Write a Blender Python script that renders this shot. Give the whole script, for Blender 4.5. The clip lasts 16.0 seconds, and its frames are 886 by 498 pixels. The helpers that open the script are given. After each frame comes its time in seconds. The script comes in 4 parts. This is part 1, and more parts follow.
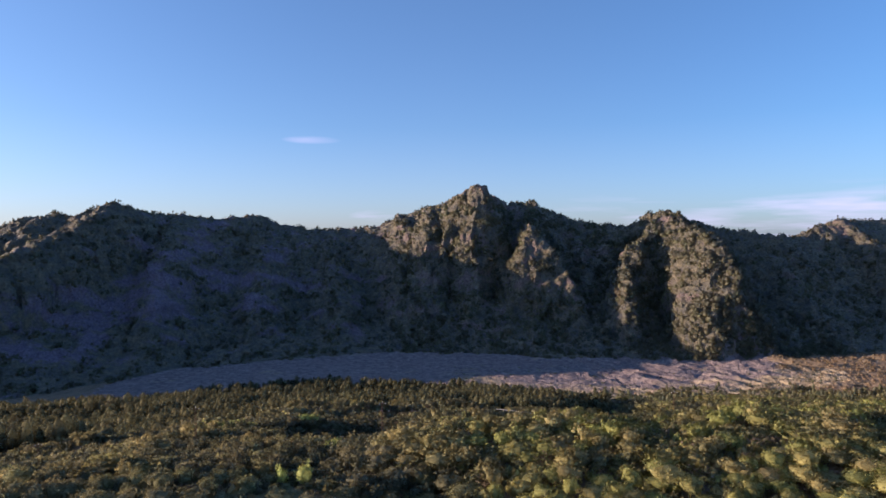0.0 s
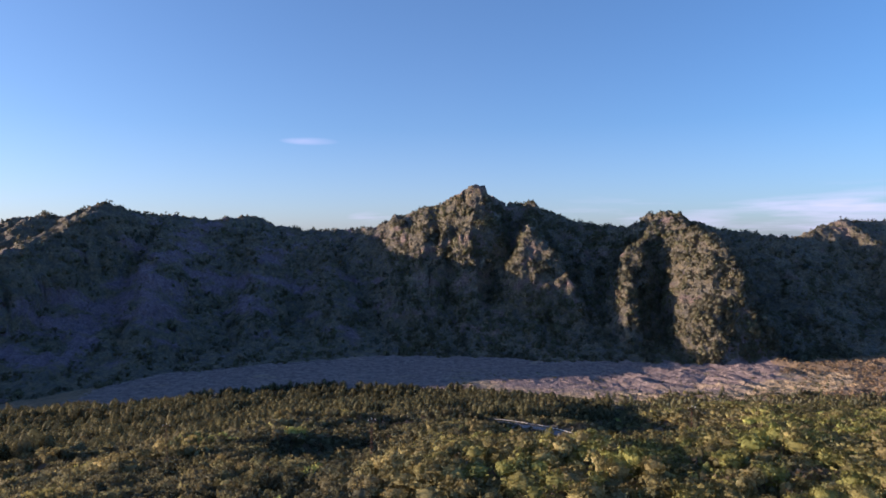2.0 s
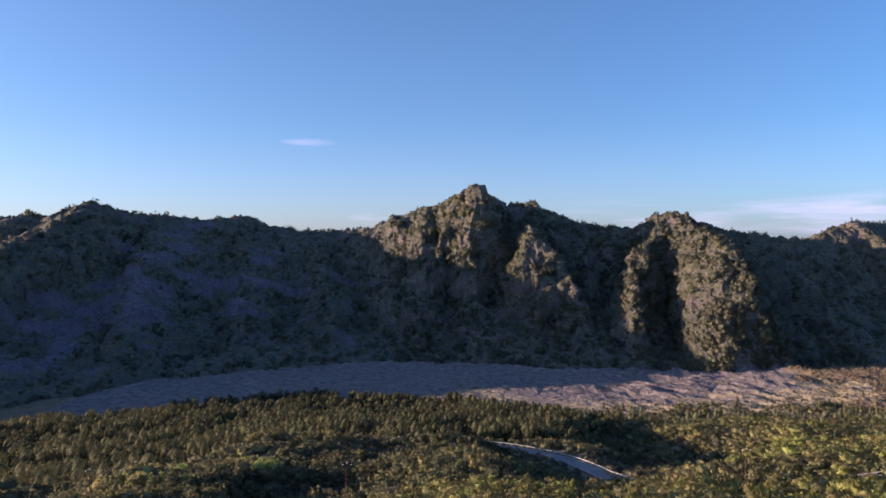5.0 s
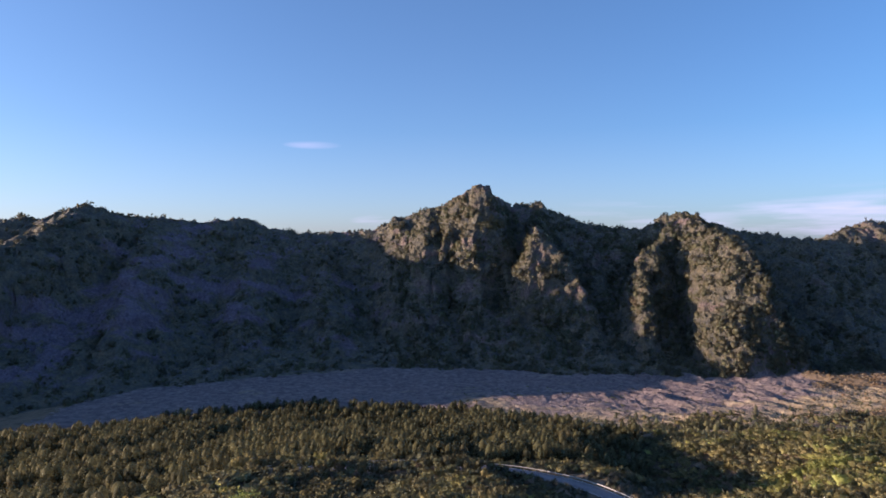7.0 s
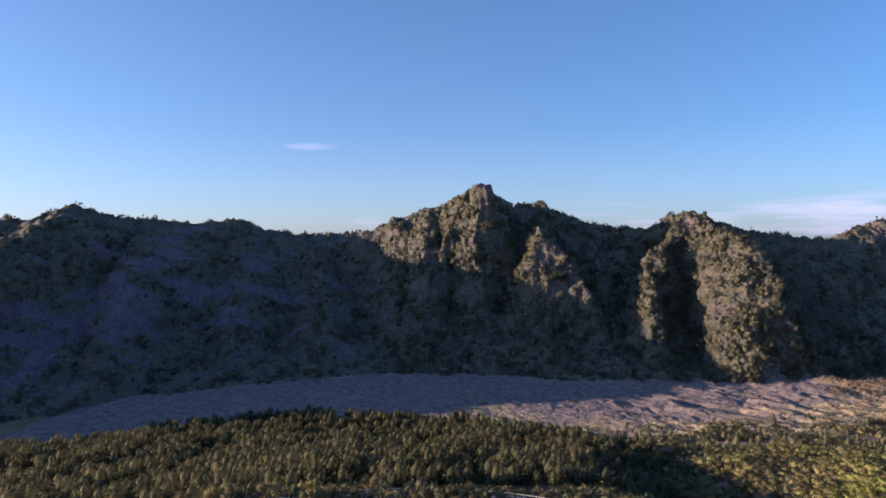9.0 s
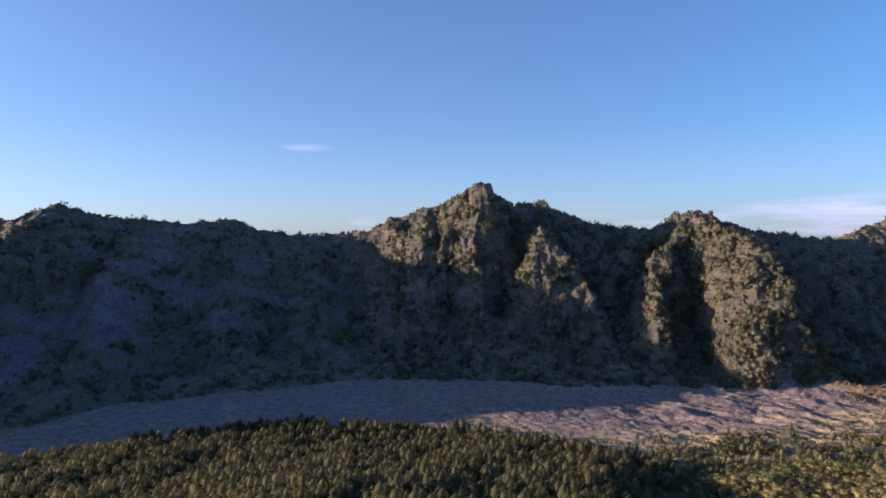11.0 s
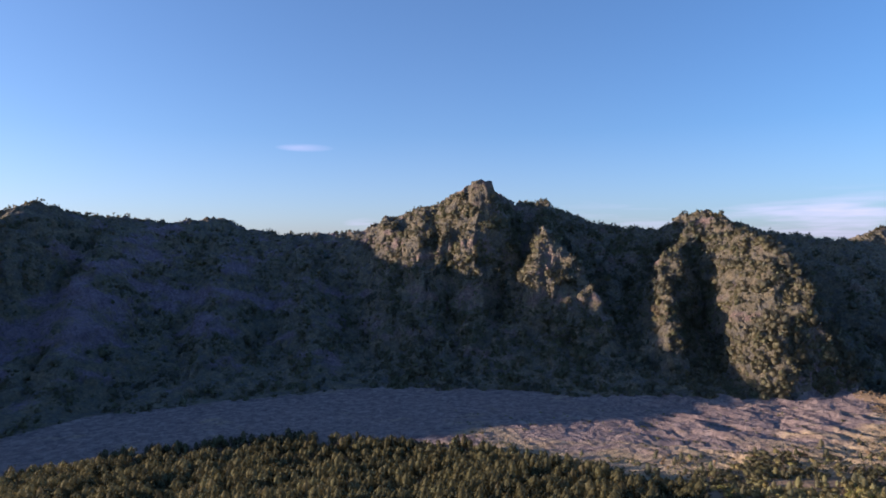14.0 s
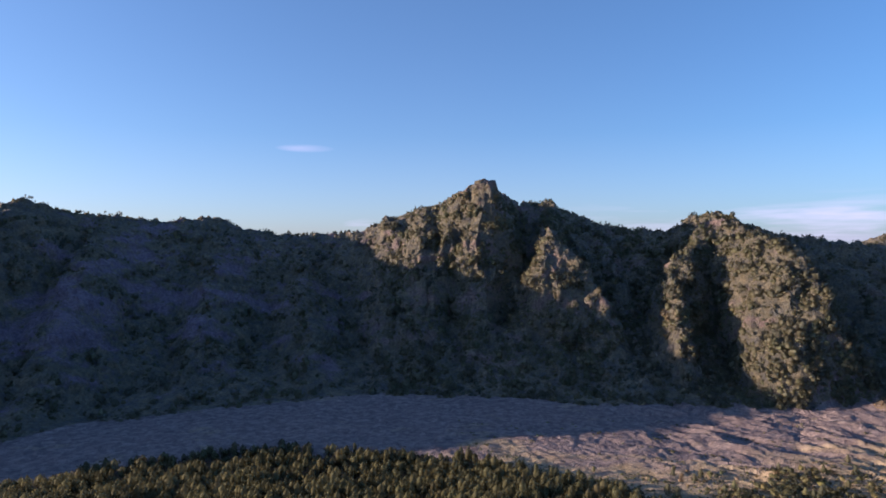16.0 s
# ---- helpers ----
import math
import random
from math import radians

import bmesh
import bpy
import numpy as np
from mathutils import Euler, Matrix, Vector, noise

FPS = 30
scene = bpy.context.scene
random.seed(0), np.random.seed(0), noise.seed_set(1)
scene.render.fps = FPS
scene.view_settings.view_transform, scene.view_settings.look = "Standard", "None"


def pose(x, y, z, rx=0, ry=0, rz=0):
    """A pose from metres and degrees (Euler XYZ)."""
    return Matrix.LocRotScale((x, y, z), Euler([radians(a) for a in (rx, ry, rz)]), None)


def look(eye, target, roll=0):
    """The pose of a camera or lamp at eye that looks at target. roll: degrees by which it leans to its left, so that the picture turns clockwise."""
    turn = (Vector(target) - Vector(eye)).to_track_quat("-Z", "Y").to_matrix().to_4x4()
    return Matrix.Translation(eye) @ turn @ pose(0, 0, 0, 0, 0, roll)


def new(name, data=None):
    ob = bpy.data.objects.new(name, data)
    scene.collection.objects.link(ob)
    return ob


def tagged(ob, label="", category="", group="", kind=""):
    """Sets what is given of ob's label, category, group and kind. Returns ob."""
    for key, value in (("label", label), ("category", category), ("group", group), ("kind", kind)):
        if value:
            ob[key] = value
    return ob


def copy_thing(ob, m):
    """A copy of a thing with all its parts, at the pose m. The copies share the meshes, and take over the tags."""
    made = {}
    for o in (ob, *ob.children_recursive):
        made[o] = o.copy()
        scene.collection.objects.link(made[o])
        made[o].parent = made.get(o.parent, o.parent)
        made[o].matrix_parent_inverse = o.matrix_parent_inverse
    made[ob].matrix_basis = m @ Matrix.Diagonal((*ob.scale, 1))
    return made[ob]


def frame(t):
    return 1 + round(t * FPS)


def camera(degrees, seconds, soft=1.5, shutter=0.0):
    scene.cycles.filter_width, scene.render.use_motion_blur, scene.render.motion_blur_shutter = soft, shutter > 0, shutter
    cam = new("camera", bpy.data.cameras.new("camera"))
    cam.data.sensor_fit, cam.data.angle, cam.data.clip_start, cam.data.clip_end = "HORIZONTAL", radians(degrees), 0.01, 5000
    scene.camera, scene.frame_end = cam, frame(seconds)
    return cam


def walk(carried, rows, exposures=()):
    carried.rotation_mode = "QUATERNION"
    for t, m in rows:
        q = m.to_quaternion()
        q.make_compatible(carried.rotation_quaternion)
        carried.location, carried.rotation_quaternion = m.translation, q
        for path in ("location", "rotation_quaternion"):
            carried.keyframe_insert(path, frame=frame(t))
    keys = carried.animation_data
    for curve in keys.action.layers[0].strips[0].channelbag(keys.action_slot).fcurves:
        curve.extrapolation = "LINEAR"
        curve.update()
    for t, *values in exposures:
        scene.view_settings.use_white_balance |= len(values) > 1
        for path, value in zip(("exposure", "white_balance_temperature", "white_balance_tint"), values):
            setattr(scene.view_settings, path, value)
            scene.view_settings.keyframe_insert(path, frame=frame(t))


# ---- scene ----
cam = camera(69.9, 16.0, soft=1.6)
PATH = [
    (0, (0.841, 9.362, 142.041), (0.837, 11.361, 142.005), -0.4),
    (0.5, (0.874, 12.609, 141.964), (0.87, 14.608, 141.928), -0.4),
    (1, (0.989, 16.06, 141.907), (0.987, 18.06, 141.873), -0.4),
    (1.5, (1.221, 19.95, 141.814), (1.221, 21.95, 141.781), -0.4),
    (2, (1.482, 24.304, 141.741), (1.484, 26.304, 141.709), -0.4),
    (2.5, (1.797, 28.869, 141.643), (1.801, 30.869, 141.612), -0.5),
    (3, (2.085, 33.672, 141.522), (2.091, 35.672, 141.492), -0.5),
    (3.5, (2.249, 38.6, 141.409), (2.257, 40.599, 141.38), -0.5),
    (3.7, (2.3, 40.7, 141.402), (2.309, 42.7, 141.372), -0.4),
    (5.8, (2.903, 63.968, 141.536), (2.904, 65.968, 141.511), -0.3),
    (6, (2.893, 66.251, 141.535), (2.892, 68.251, 141.511), -0.5),
    (6.5, (2.704, 72.1, 141.48), (2.699, 74.1, 141.458), -0.5),
    (7, (2.446, 78.046, 141.421), (2.439, 80.046, 141.4), -0.5),
    (7.5, (2.262, 84.111, 141.38), (2.253, 86.111, 141.36), -0.6),
    (8, (2.133, 90.359, 141.343), (2.124, 92.359, 141.324), -0.7),
    (8.5, (2.002, 96.743, 141.321), (1.994, 98.743, 141.302), -0.7),
    (9, (1.837, 103.275, 141.296), (1.831, 105.275, 141.278), -0.7),
    (9.2, (1.724, 105.848, 141.286), (1.723, 107.848, 141.267), -0.8),
    (11.3, (0.254, 132.449, 140.926), (0.257, 134.449, 140.911), -0.7),
    (11.5, (0.116, 135.024, 140.911), (0.125, 137.024, 140.894), -0.8),
    (12, (-0.2, 141.554, 140.823), (-0.19, 143.554, 140.807), -0.8),
    (12.5, (-0.561, 148.067, 140.704), (-0.55, 150.067, 140.688), -0.7),
    (13, (-1.005, 154.516, 140.611), (-0.992, 156.516, 140.596), -0.7),
    (13.5, (-1.573, 160.833, 140.552), (-1.559, 162.833, 140.538), -0.6),
    (14, (-2.279, 167.062, 140.521), (-2.264, 169.062, 140.508), -0.6),
    (14.5, (-3.019, 173.22, 140.479), (-3.002, 175.22, 140.467), -0.5),
    (15, (-3.699, 179.417, 140.445), (-3.682, 181.417, 140.433), -0.4),
    (15.5, (-4.268, 185.581, 140.416), (-4.251, 187.58, 140.406), -0.4),
    (16, (-4.762, 191.682, 140.387), (-4.746, 193.682, 140.378), -0.3),
]
walk(cam, [(t, look(eye, target, roll)) for t, eye, target, roll in PATH], [(0, 1.0, 5100, 27), (16, 1.0, 5100, 27)])

# ---------------------------------------------------------------- world, sun, exposure
SUN_EL, SUN_AZ = radians(9.8), radians(-90.0)      # height, and turn from +y towards +x
to_sun = Vector((math.sin(SUN_AZ) * math.cos(SUN_EL), math.cos(SUN_AZ) * math.cos(SUN_EL), math.sin(SUN_EL)))
world = bpy.data.worlds.new("sky")
scene.world = world
world.use_nodes = True
wn, wl = world.node_tree.nodes, world.node_tree.links
wn.clear()


def wnode(kind, **values):
    n = wn.new(kind)
    for k, v in values.items():
        n.inputs[int(k[1:])].default_value = v
    return n


def wmath(op, a, b=None):
    n = wn.new("ShaderNodeMath")
    n.operation = op
    for i, v in enumerate((a, b)):
        if v is None:
            continue
        if isinstance(v, (int, float)):
            n.inputs[i].default_value = v
        else:
            wl.new(v, n.inputs[i])
    return n.outputs[0]


sky = wn.new("ShaderNodeTexSky")
sky.sky_type, sky.sun_disc = "NISHITA", False
sky.sun_elevation, sky.sun_rotation = SUN_EL, SUN_AZ
sky.altitude, sky.air_density, sky.dust_density, sky.ozone_density = 1000, 1.0, 1.7, 2.6
co = wn.new("ShaderNodeTexCoord")
sep = wn.new("ShaderNodeSeparateXYZ")
wl.new(co.outputs["Generated"], sep.inputs[0])
dx, dy, dz = sep.outputs
az = wmath("ARCTAN2", dx, dy)
# thin cloud streaks low over the horizon
comb = wn.new("ShaderNodeCombineXYZ")
wl.new(wmath("MULTIPLY", az, 6.0), comb.inputs[0])
wl.new(wmath("MULTIPLY", dz, 55.0), comb.inputs[1])
cn = wn.new("ShaderNodeTexNoise")
wl.new(comb.outputs[0], cn.inputs["Vector"])
cn.inputs["Scale"].default_value, cn.inputs["Detail"].default_value = 1.0, 5.0
band = wmath("MULTIPLY", wmath("SUBTRACT", 0.085, dz), 14.0)
band.node.use_clamp = True
amount = wmath("MULTIPLY", wmath("SUBTRACT", cn.outputs["Fac"], 0.42), 5.0)
amount.node.use_clamp = True
easterly = wmath("MULTIPLY", wmath("ADD", az, 0.12), 1.6)
easterly.node.use_clamp = True
streak = wmath("MULTIPLY", wmath("MULTIPLY", amount, band), wmath("ADD", wmath("MULTIPLY", easterly, 0.45), 0.05))
# one small drifting cloud
ca, ce = -0.2045, 0.150
ea = wmath("MULTIPLY", wmath("SUBTRACT", az, ca), 21.0)
ee = wmath("MULTIPLY", wmath("SUBTRACT", dz, ce), 150.0)
r2 = wmath("ADD", wmath("MULTIPLY", ea, ea), wmath("MULTIPLY", ee, ee))
puff = wmath("MULTIPLY", wmath("SUBTRACT", 1.0, r2), wmath("MULTIPLY", wmath("MULTIPLY", cn.outputs["Fac"], cn.outputs["Fac"]), 0.8))
puff.node.use_clamp = True
haze = wmath("MULTIPLY", wmath("SUBTRACT", 0.17, dz), 6.0)
haze.node.use_clamp = True


def bank(a, e, wide, high, most):
    """A soft low bank of cloud round one azimuth and height."""
    p, q = wmath("MULTIPLY", wmath("SUBTRACT", az, a), 1 / wide), wmath("MULTIPLY", wmath("SUBTRACT", dz, e), 1 / high)
    near = wmath("SUBTRACT", 1.0, wmath("ADD", wmath("MULTIPLY", p, p), wmath("MULTIPLY", q, q)))
    near.node.use_clamp = True
    wisp = wmath("MULTIPLY", wmath("SUBTRACT", cn.outputs["Fac"], 0.33), 3.2)
    wisp.node.use_clamp = True
    return wmath("MULTIPLY", wmath("MULTIPLY", near, wisp), most)


banks = wmath("MAXIMUM", bank(0.56, 0.038, 0.24, 0.024, 0.75), wmath("MAXIMUM", bank(-0.11, 0.034, 0.05, 0.012, 0.6), bank(0.36, 0.018, 0.12, 0.012, 0.6)))
cover = wmath("MAXIMUM", wmath("MAXIMUM", wmath("MAXIMUM", streak, banks), wmath("MULTIPLY", haze, 0.12)), puff)
mix = wn.new("ShaderNodeMix")
mix.data_type = "RGBA"
wl.new(cover, mix.inputs["Factor"])
soft_sky = wn.new("ShaderNodeGamma")
soft_sky.inputs[1].default_value = 0.85
wl.new(sky.outputs[0], soft_sky.inputs[0])
air = wn.new("ShaderNodeMix")
air.data_type, air.blend_type = "RGBA", "MULTIPLY"
air.inputs["Factor"].default_value = 1.0
wl.new(soft_sky.outputs[0], air.inputs["A"])
air.inputs["B"].default_value = (0.98, 1.015, 0.955, 1)
deeper = wn.new("ShaderNodeMix")
deeper.data_type, deeper.blend_type = "RGBA", "MULTIPLY"
away_from_sun = wmath("MULTIPLY", dx, 1.7)
away_from_sun.node.use_clamp = True
wl.new(away_from_sun, deeper.inputs["Factor"])
wl.new(air.outputs["Result"], deeper.inputs["A"])
deeper.inputs["B"].default_value = (0.80, 0.91, 0.965, 1)
wl.new(deeper.outputs["Result"], mix.inputs["A"])
mix.inputs["B"].default_value = (4.7, 3.9, 4.1, 1)
bg = wn.new("ShaderNodeBackground")
bg.inputs["Strength"].default_value = 0.1125
wl.new(mix.outputs["Result"], bg.inputs["Color"])
wo = wn.new("ShaderNodeOutputWorld")
wl.new(bg.outputs[0], wo.inputs[0])

sun = new("sun", bpy.data.lights.new("sun", "SUN"))
sun.data.energy, sun.data.angle, sun.data.color = 5.0, radians(0.6), (1.0, 0.69, 0.365)
sun.matrix_world = look(to_sun * 800, (0, 0, 0))


# ---------------------------------------------------------------- materials
def material(name):
    m = bpy.data.materials.new(name)
    m.use_nodes = True
    m.node_tree.nodes["Principled BSDF"].inputs["Specular IOR Level"].default_value = 0.2
    return m, m.node_tree.nodes, m.node_tree.links, m.node_tree.nodes["Principled BSDF"]


def noise_of(nodes, links, scale, detail=4.0, rough=0.6, vector=None, distortion=0.0):
    n = nodes.new("ShaderNodeTexNoise")
    n.inputs["Scale"].default_value, n.inputs["Detail"].default_value = scale, detail
    n.inputs["Roughness"].default_value, n.inputs["Distortion"].default_value = rough, distortion
    if vector is None:
        vector = nodes.new("ShaderNodeNewGeometry").outputs["Position"]
    links.new(vector, n.inputs["Vector"])
    return n.outputs["Fac"]


def ramp_of(nodes, links, fac, stops):
    r = nodes.new("ShaderNodeValToRGB")
    e = r.color_ramp.elements
    while len(e) < len(stops):
        e.new(0.5)
    for el, (p, c) in zip(e, stops):
        el.position, el.color = p, (*c, 1)
    links.new(fac, r.inputs[0])
    return r.outputs[0]


def mix_of(nodes, links, fac, a, b):
    n = nodes.new("ShaderNodeMix")
    n.data_type = "RGBA"
    for socket, v in ((n.inputs["Factor"], fac), (n.inputs["A"], a), (n.inputs["B"], b)):
        if isinstance(v, tuple):
            socket.default_value = (*v, 1)
        elif isinstance(v, float):
            socket.default_value = v
        else:
            links.new(v, socket)
    return n.outputs["Result"]


def math_of(nodes, links, op, a, b=0.0, clamp=False):
    n = nodes.new("ShaderNodeMath")
    n.operation, n.use_clamp = op, clamp
    for i, v in enumerate((a, b)):
        if isinstance(v, float):
            n.inputs[i].default_value = v
        else:
            links.new(v, n.inputs[i])
    return n.outputs[0]


def bump_of(nodes, links, bsdf, height, strength, distance):
    b = nodes.new("ShaderNodeBump")
    b.inputs["Strength"].default_value, b.inputs["Distance"].default_value = strength, distance
    links.new(height, b.inputs["Height"])
    links.new(b.outputs[0], bsdf.inputs["Normal"])


def foliage(name, stops, single=False, gloss=0.08, rough=0.6, gaps=0.3):
    """Leaves: a tone for each plant, a small shift from clump to clump, and gaps between the leaves of a tuft."""
    m, n, l, b = material(name)
    at = n.new("ShaderNodeAttribute")
    at.attribute_name = "tint"
    tone = n.new("ShaderNodeObjectInfo").outputs["Random"] if single else at.outputs["Fac"]
    col = ramp_of(n, l, tone, stops)
    geo = n.new("ShaderNodeNewGeometry")
    leaf = math_of(n, l, "MULTIPLY_ADD", geo.outputs["Random Per Island"], 0.3)
    leaf.node.inputs[2].default_value = 0.85
    big = noise_of(n, l, 0.05, 3.0)
    leaf = math_of(n, l, "MULTIPLY", leaf, math_of(n, l, "ADD", math_of(n, l, "MULTIPLY", big, 1.4), 0.3))
    spray = noise_of(n, l, 1.9, 4.0, 0.7)
    leaf = math_of(n, l, "MULTIPLY", leaf, math_of(n, l, "ADD", math_of(n, l, "MULTIPLY", spray, 1.4), 0.3))
    mul = n.new("ShaderNodeMix")
    mul.data_type, mul.blend_type = "RGBA", "MULTIPLY"
    mul.inputs["Factor"].default_value = 1.0
    l.new(col, mul.inputs["A"])
    l.new(leaf, mul.inputs["B"])
    l.new(mul.outputs["Result"], b.inputs["Base Color"])
    b.inputs["Roughness"].default_value = rough
    b.inputs["Specular IOR Level"].default_value = gloss
    # leaves of a clump share the clump's roundness
    way = n.new("ShaderNodeAttribute")
    way.attribute_name = "round"
    turn = n.new("ShaderNodeVectorTransform")
    turn.vector_type, turn.convert_from, turn.convert_to = "NORMAL", "OBJECT", "WORLD"
    l.new(way.outputs["Vector"], turn.inputs[0])
    tilt = n.new("ShaderNodeVectorMath")
    tilt.operation = "SUBTRACT"
    l.new(spray.node.outputs["Color"], tilt.inputs[0])
    tilt.inputs[1].default_value = (0.5, 0.5, 0.5)
    leaning = n.new("ShaderNodeVectorMath")
    leaning.operation = "MULTIPLY_ADD"
    l.new(tilt.outputs[0], leaning.inputs[0])
    leaning.inputs[1].default_value = (1.3, 1.3, 1.3)
    l.new(turn.outputs[0], leaning.inputs[2])
    facing = n.new("ShaderNodeVectorMath")
    facing.operation = "NORMALIZE"
    l.new(leaning.outputs[0], facing.inputs[0])
    l.new(facing.outputs[0], b.inputs["Normal"])
    tr = n.new("ShaderNodeBsdfTranslucent")
    l.new(facing.outputs[0], tr.inputs["Normal"])
    l.new(mul.outputs["Result"], tr.inputs["Color"])
    ms = n.new("ShaderNodeMixShader")
    ms.inputs[0].default_value = 0.5
    l.new(b.outputs[0], ms.inputs[1])
    l.new(tr.outputs[0], ms.inputs[2])
    thin = n.new("ShaderNodeMixShader")
    thin.inputs[0].default_value = gaps
    l.new(ms.outputs[0], thin.inputs[1])
    l.new(n.new("ShaderNodeBsdfTransparent").outputs[0], thin.inputs[2])
    l.new(thin.outputs[0], n["Material Output"].inputs[0])
    return m


# Low stops hold the shaded slope's darker tones, high stops the sunlit, yellower ones.
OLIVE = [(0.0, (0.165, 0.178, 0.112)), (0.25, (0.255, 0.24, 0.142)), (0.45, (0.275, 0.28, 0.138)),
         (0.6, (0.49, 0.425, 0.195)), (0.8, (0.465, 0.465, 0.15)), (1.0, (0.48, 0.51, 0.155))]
# Shade and sun put into leaf colour: darker west crowns, brighter yellowish east ones.
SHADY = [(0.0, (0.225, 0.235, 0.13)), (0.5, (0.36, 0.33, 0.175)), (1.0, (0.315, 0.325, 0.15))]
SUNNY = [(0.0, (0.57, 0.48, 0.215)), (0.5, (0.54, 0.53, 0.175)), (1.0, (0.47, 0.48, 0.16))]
M_LEAF = foliage("olive_leaves", OLIVE)
M_LEAF_SHADED, M_LEAF_SUNLIT = foliage("olive_leaves_shaded", SHADY, True), foliage("yellowish_leaves_sunlit", SUNNY, True)
M_BRIGHT = foliage("fresh_leaves", [(0.0, (0.55, 0.64, 0.2)), (1.0, (0.62, 0.66, 0.2))], True)
M_DRY = foliage("dry_twigs", [(0.0, (0.42, 0.30, 0.19)), (0.5, (0.50, 0.39, 0.25)), (1.0, (0.38, 0.295, 0.16))])
PINE = [(0.0, (0.125, 0.13, 0.072)), (0.4, (0.175, 0.168, 0.085)), (0.7, (0.15, 0.154, 0.078)), (1.0, (0.20, 0.178, 0.095))]
M_PINE, M_PINE_ONE = foliage("pine_needles", PINE), foliage("pine_tree_needles", PINE, True)
M_SCRUB = foliage("scrub_leaves", [(0.0, (0.15, 0.165, 0.125)), (0.4, (0.24, 0.225, 0.128)), (0.7, (0.19, 0.205, 0.108)), (1.0, (0.29, 0.235, 0.15))], gloss=0.6, rough=0.5, gaps=0.25)


def make_bark():
    m, n, l, b = material("bark")
    col = ramp_of(n, l, noise_of(n, l, 3.0), [(0.3, (0.07, 0.055, 0.04)), (0.7, (0.16, 0.13, 0.10))])
    l.new(col, b.inputs["Base Color"])
    b.inputs["Roughness"].default_value = 0.9
    return m


M_BARK = make_bark()


def make_cliff():
    m, n, l, b = material("cliff_rock")
    geo = n.new("ShaderNodeNewGeometry")
    sp = n.new("ShaderNodeSeparateXYZ")
    l.new(geo.outputs["Normal"], sp.inputs[0])
    big, mid, fine = noise_of(n, l, 0.018, 5.0), noise_of(n, l, 0.11, 6.0, 0.65), noise_of(n, l, 0.7, 4.0, 0.7)
    mp = n.new("ShaderNodeMapping")
    mp.inputs["Scale"].default_value = (0.22, 0.22, 0.05)
    l.new(geo.outputs["Position"], mp.inputs[0])
    drip = noise_of(n, l, 1.0, 5.0, 0.6, mp.outputs[0])
    # Violet-blue ramp: the wall's hazy blue shade put into the rock colour.
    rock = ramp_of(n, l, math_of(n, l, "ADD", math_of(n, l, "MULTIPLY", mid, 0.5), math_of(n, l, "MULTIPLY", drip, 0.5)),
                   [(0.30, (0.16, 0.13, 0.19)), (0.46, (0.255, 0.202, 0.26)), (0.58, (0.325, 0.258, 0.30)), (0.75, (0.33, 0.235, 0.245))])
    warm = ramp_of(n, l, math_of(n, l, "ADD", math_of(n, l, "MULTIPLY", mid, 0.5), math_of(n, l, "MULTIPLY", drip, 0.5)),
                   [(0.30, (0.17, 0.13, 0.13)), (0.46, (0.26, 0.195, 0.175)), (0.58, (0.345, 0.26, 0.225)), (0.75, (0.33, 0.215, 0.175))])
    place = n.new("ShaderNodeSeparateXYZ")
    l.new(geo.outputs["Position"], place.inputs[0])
    # Violet towards the shaded west, warm rock towards the sunlit eastern spurs.
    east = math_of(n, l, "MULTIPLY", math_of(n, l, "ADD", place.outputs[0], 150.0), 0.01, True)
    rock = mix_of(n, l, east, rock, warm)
    grass = ramp_of(n, l, mid, [(0.35, (0.135, 0.135, 0.125)), (0.52, (0.20, 0.185, 0.128)), (0.68, (0.285, 0.24, 0.148))])
    at = n.new("ShaderNodeAttribute")
    at.attribute_name = "cover"
    g = math_of(n, l, "ADD", at.outputs["Fac"], math_of(n, l, "MULTIPLY", math_of(n, l, "SUBTRACT", fine, 0.5), 0.9))
    g = math_of(n, l, "ADD", g, math_of(n, l, "MULTIPLY", math_of(n, l, "SUBTRACT", mid, 0.5), 1.2))
    g = math_of(n, l, "MULTIPLY", math_of(n, l, "SUBTRACT", g, 0.30), 2.6, True)
    rough_tone = n.new("ShaderNodeMix")
    rough_tone.data_type, rough_tone.blend_type = "RGBA", "MULTIPLY"
    rough_tone.inputs["Factor"].default_value = 1.0
    l.new(mix_of(n, l, g, rock, grass), rough_tone.inputs["A"])
    grit = noise_of(n, l, 0.33, 5.0, 0.75)
    l.new(math_of(n, l, "ADD", math_of(n, l, "MULTIPLY", grit, 1.9), 0.05), rough_tone.inputs["B"])
    l.new(rough_tone.outputs["Result"], b.inputs["Base Color"])
    b.inputs["Roughness"].default_value, b.inputs["Specular IOR Level"].default_value = 0.8, 0.5
    h = math_of(n, l, "ADD", math_of(n, l, "MULTIPLY", mid, 2.0), math_of(n, l, "ADD", math_of(n, l, "MULTIPLY", fine, 1.6), drip))
    bump_of(n, l, b, h, 1.0, 4.0)
    return m


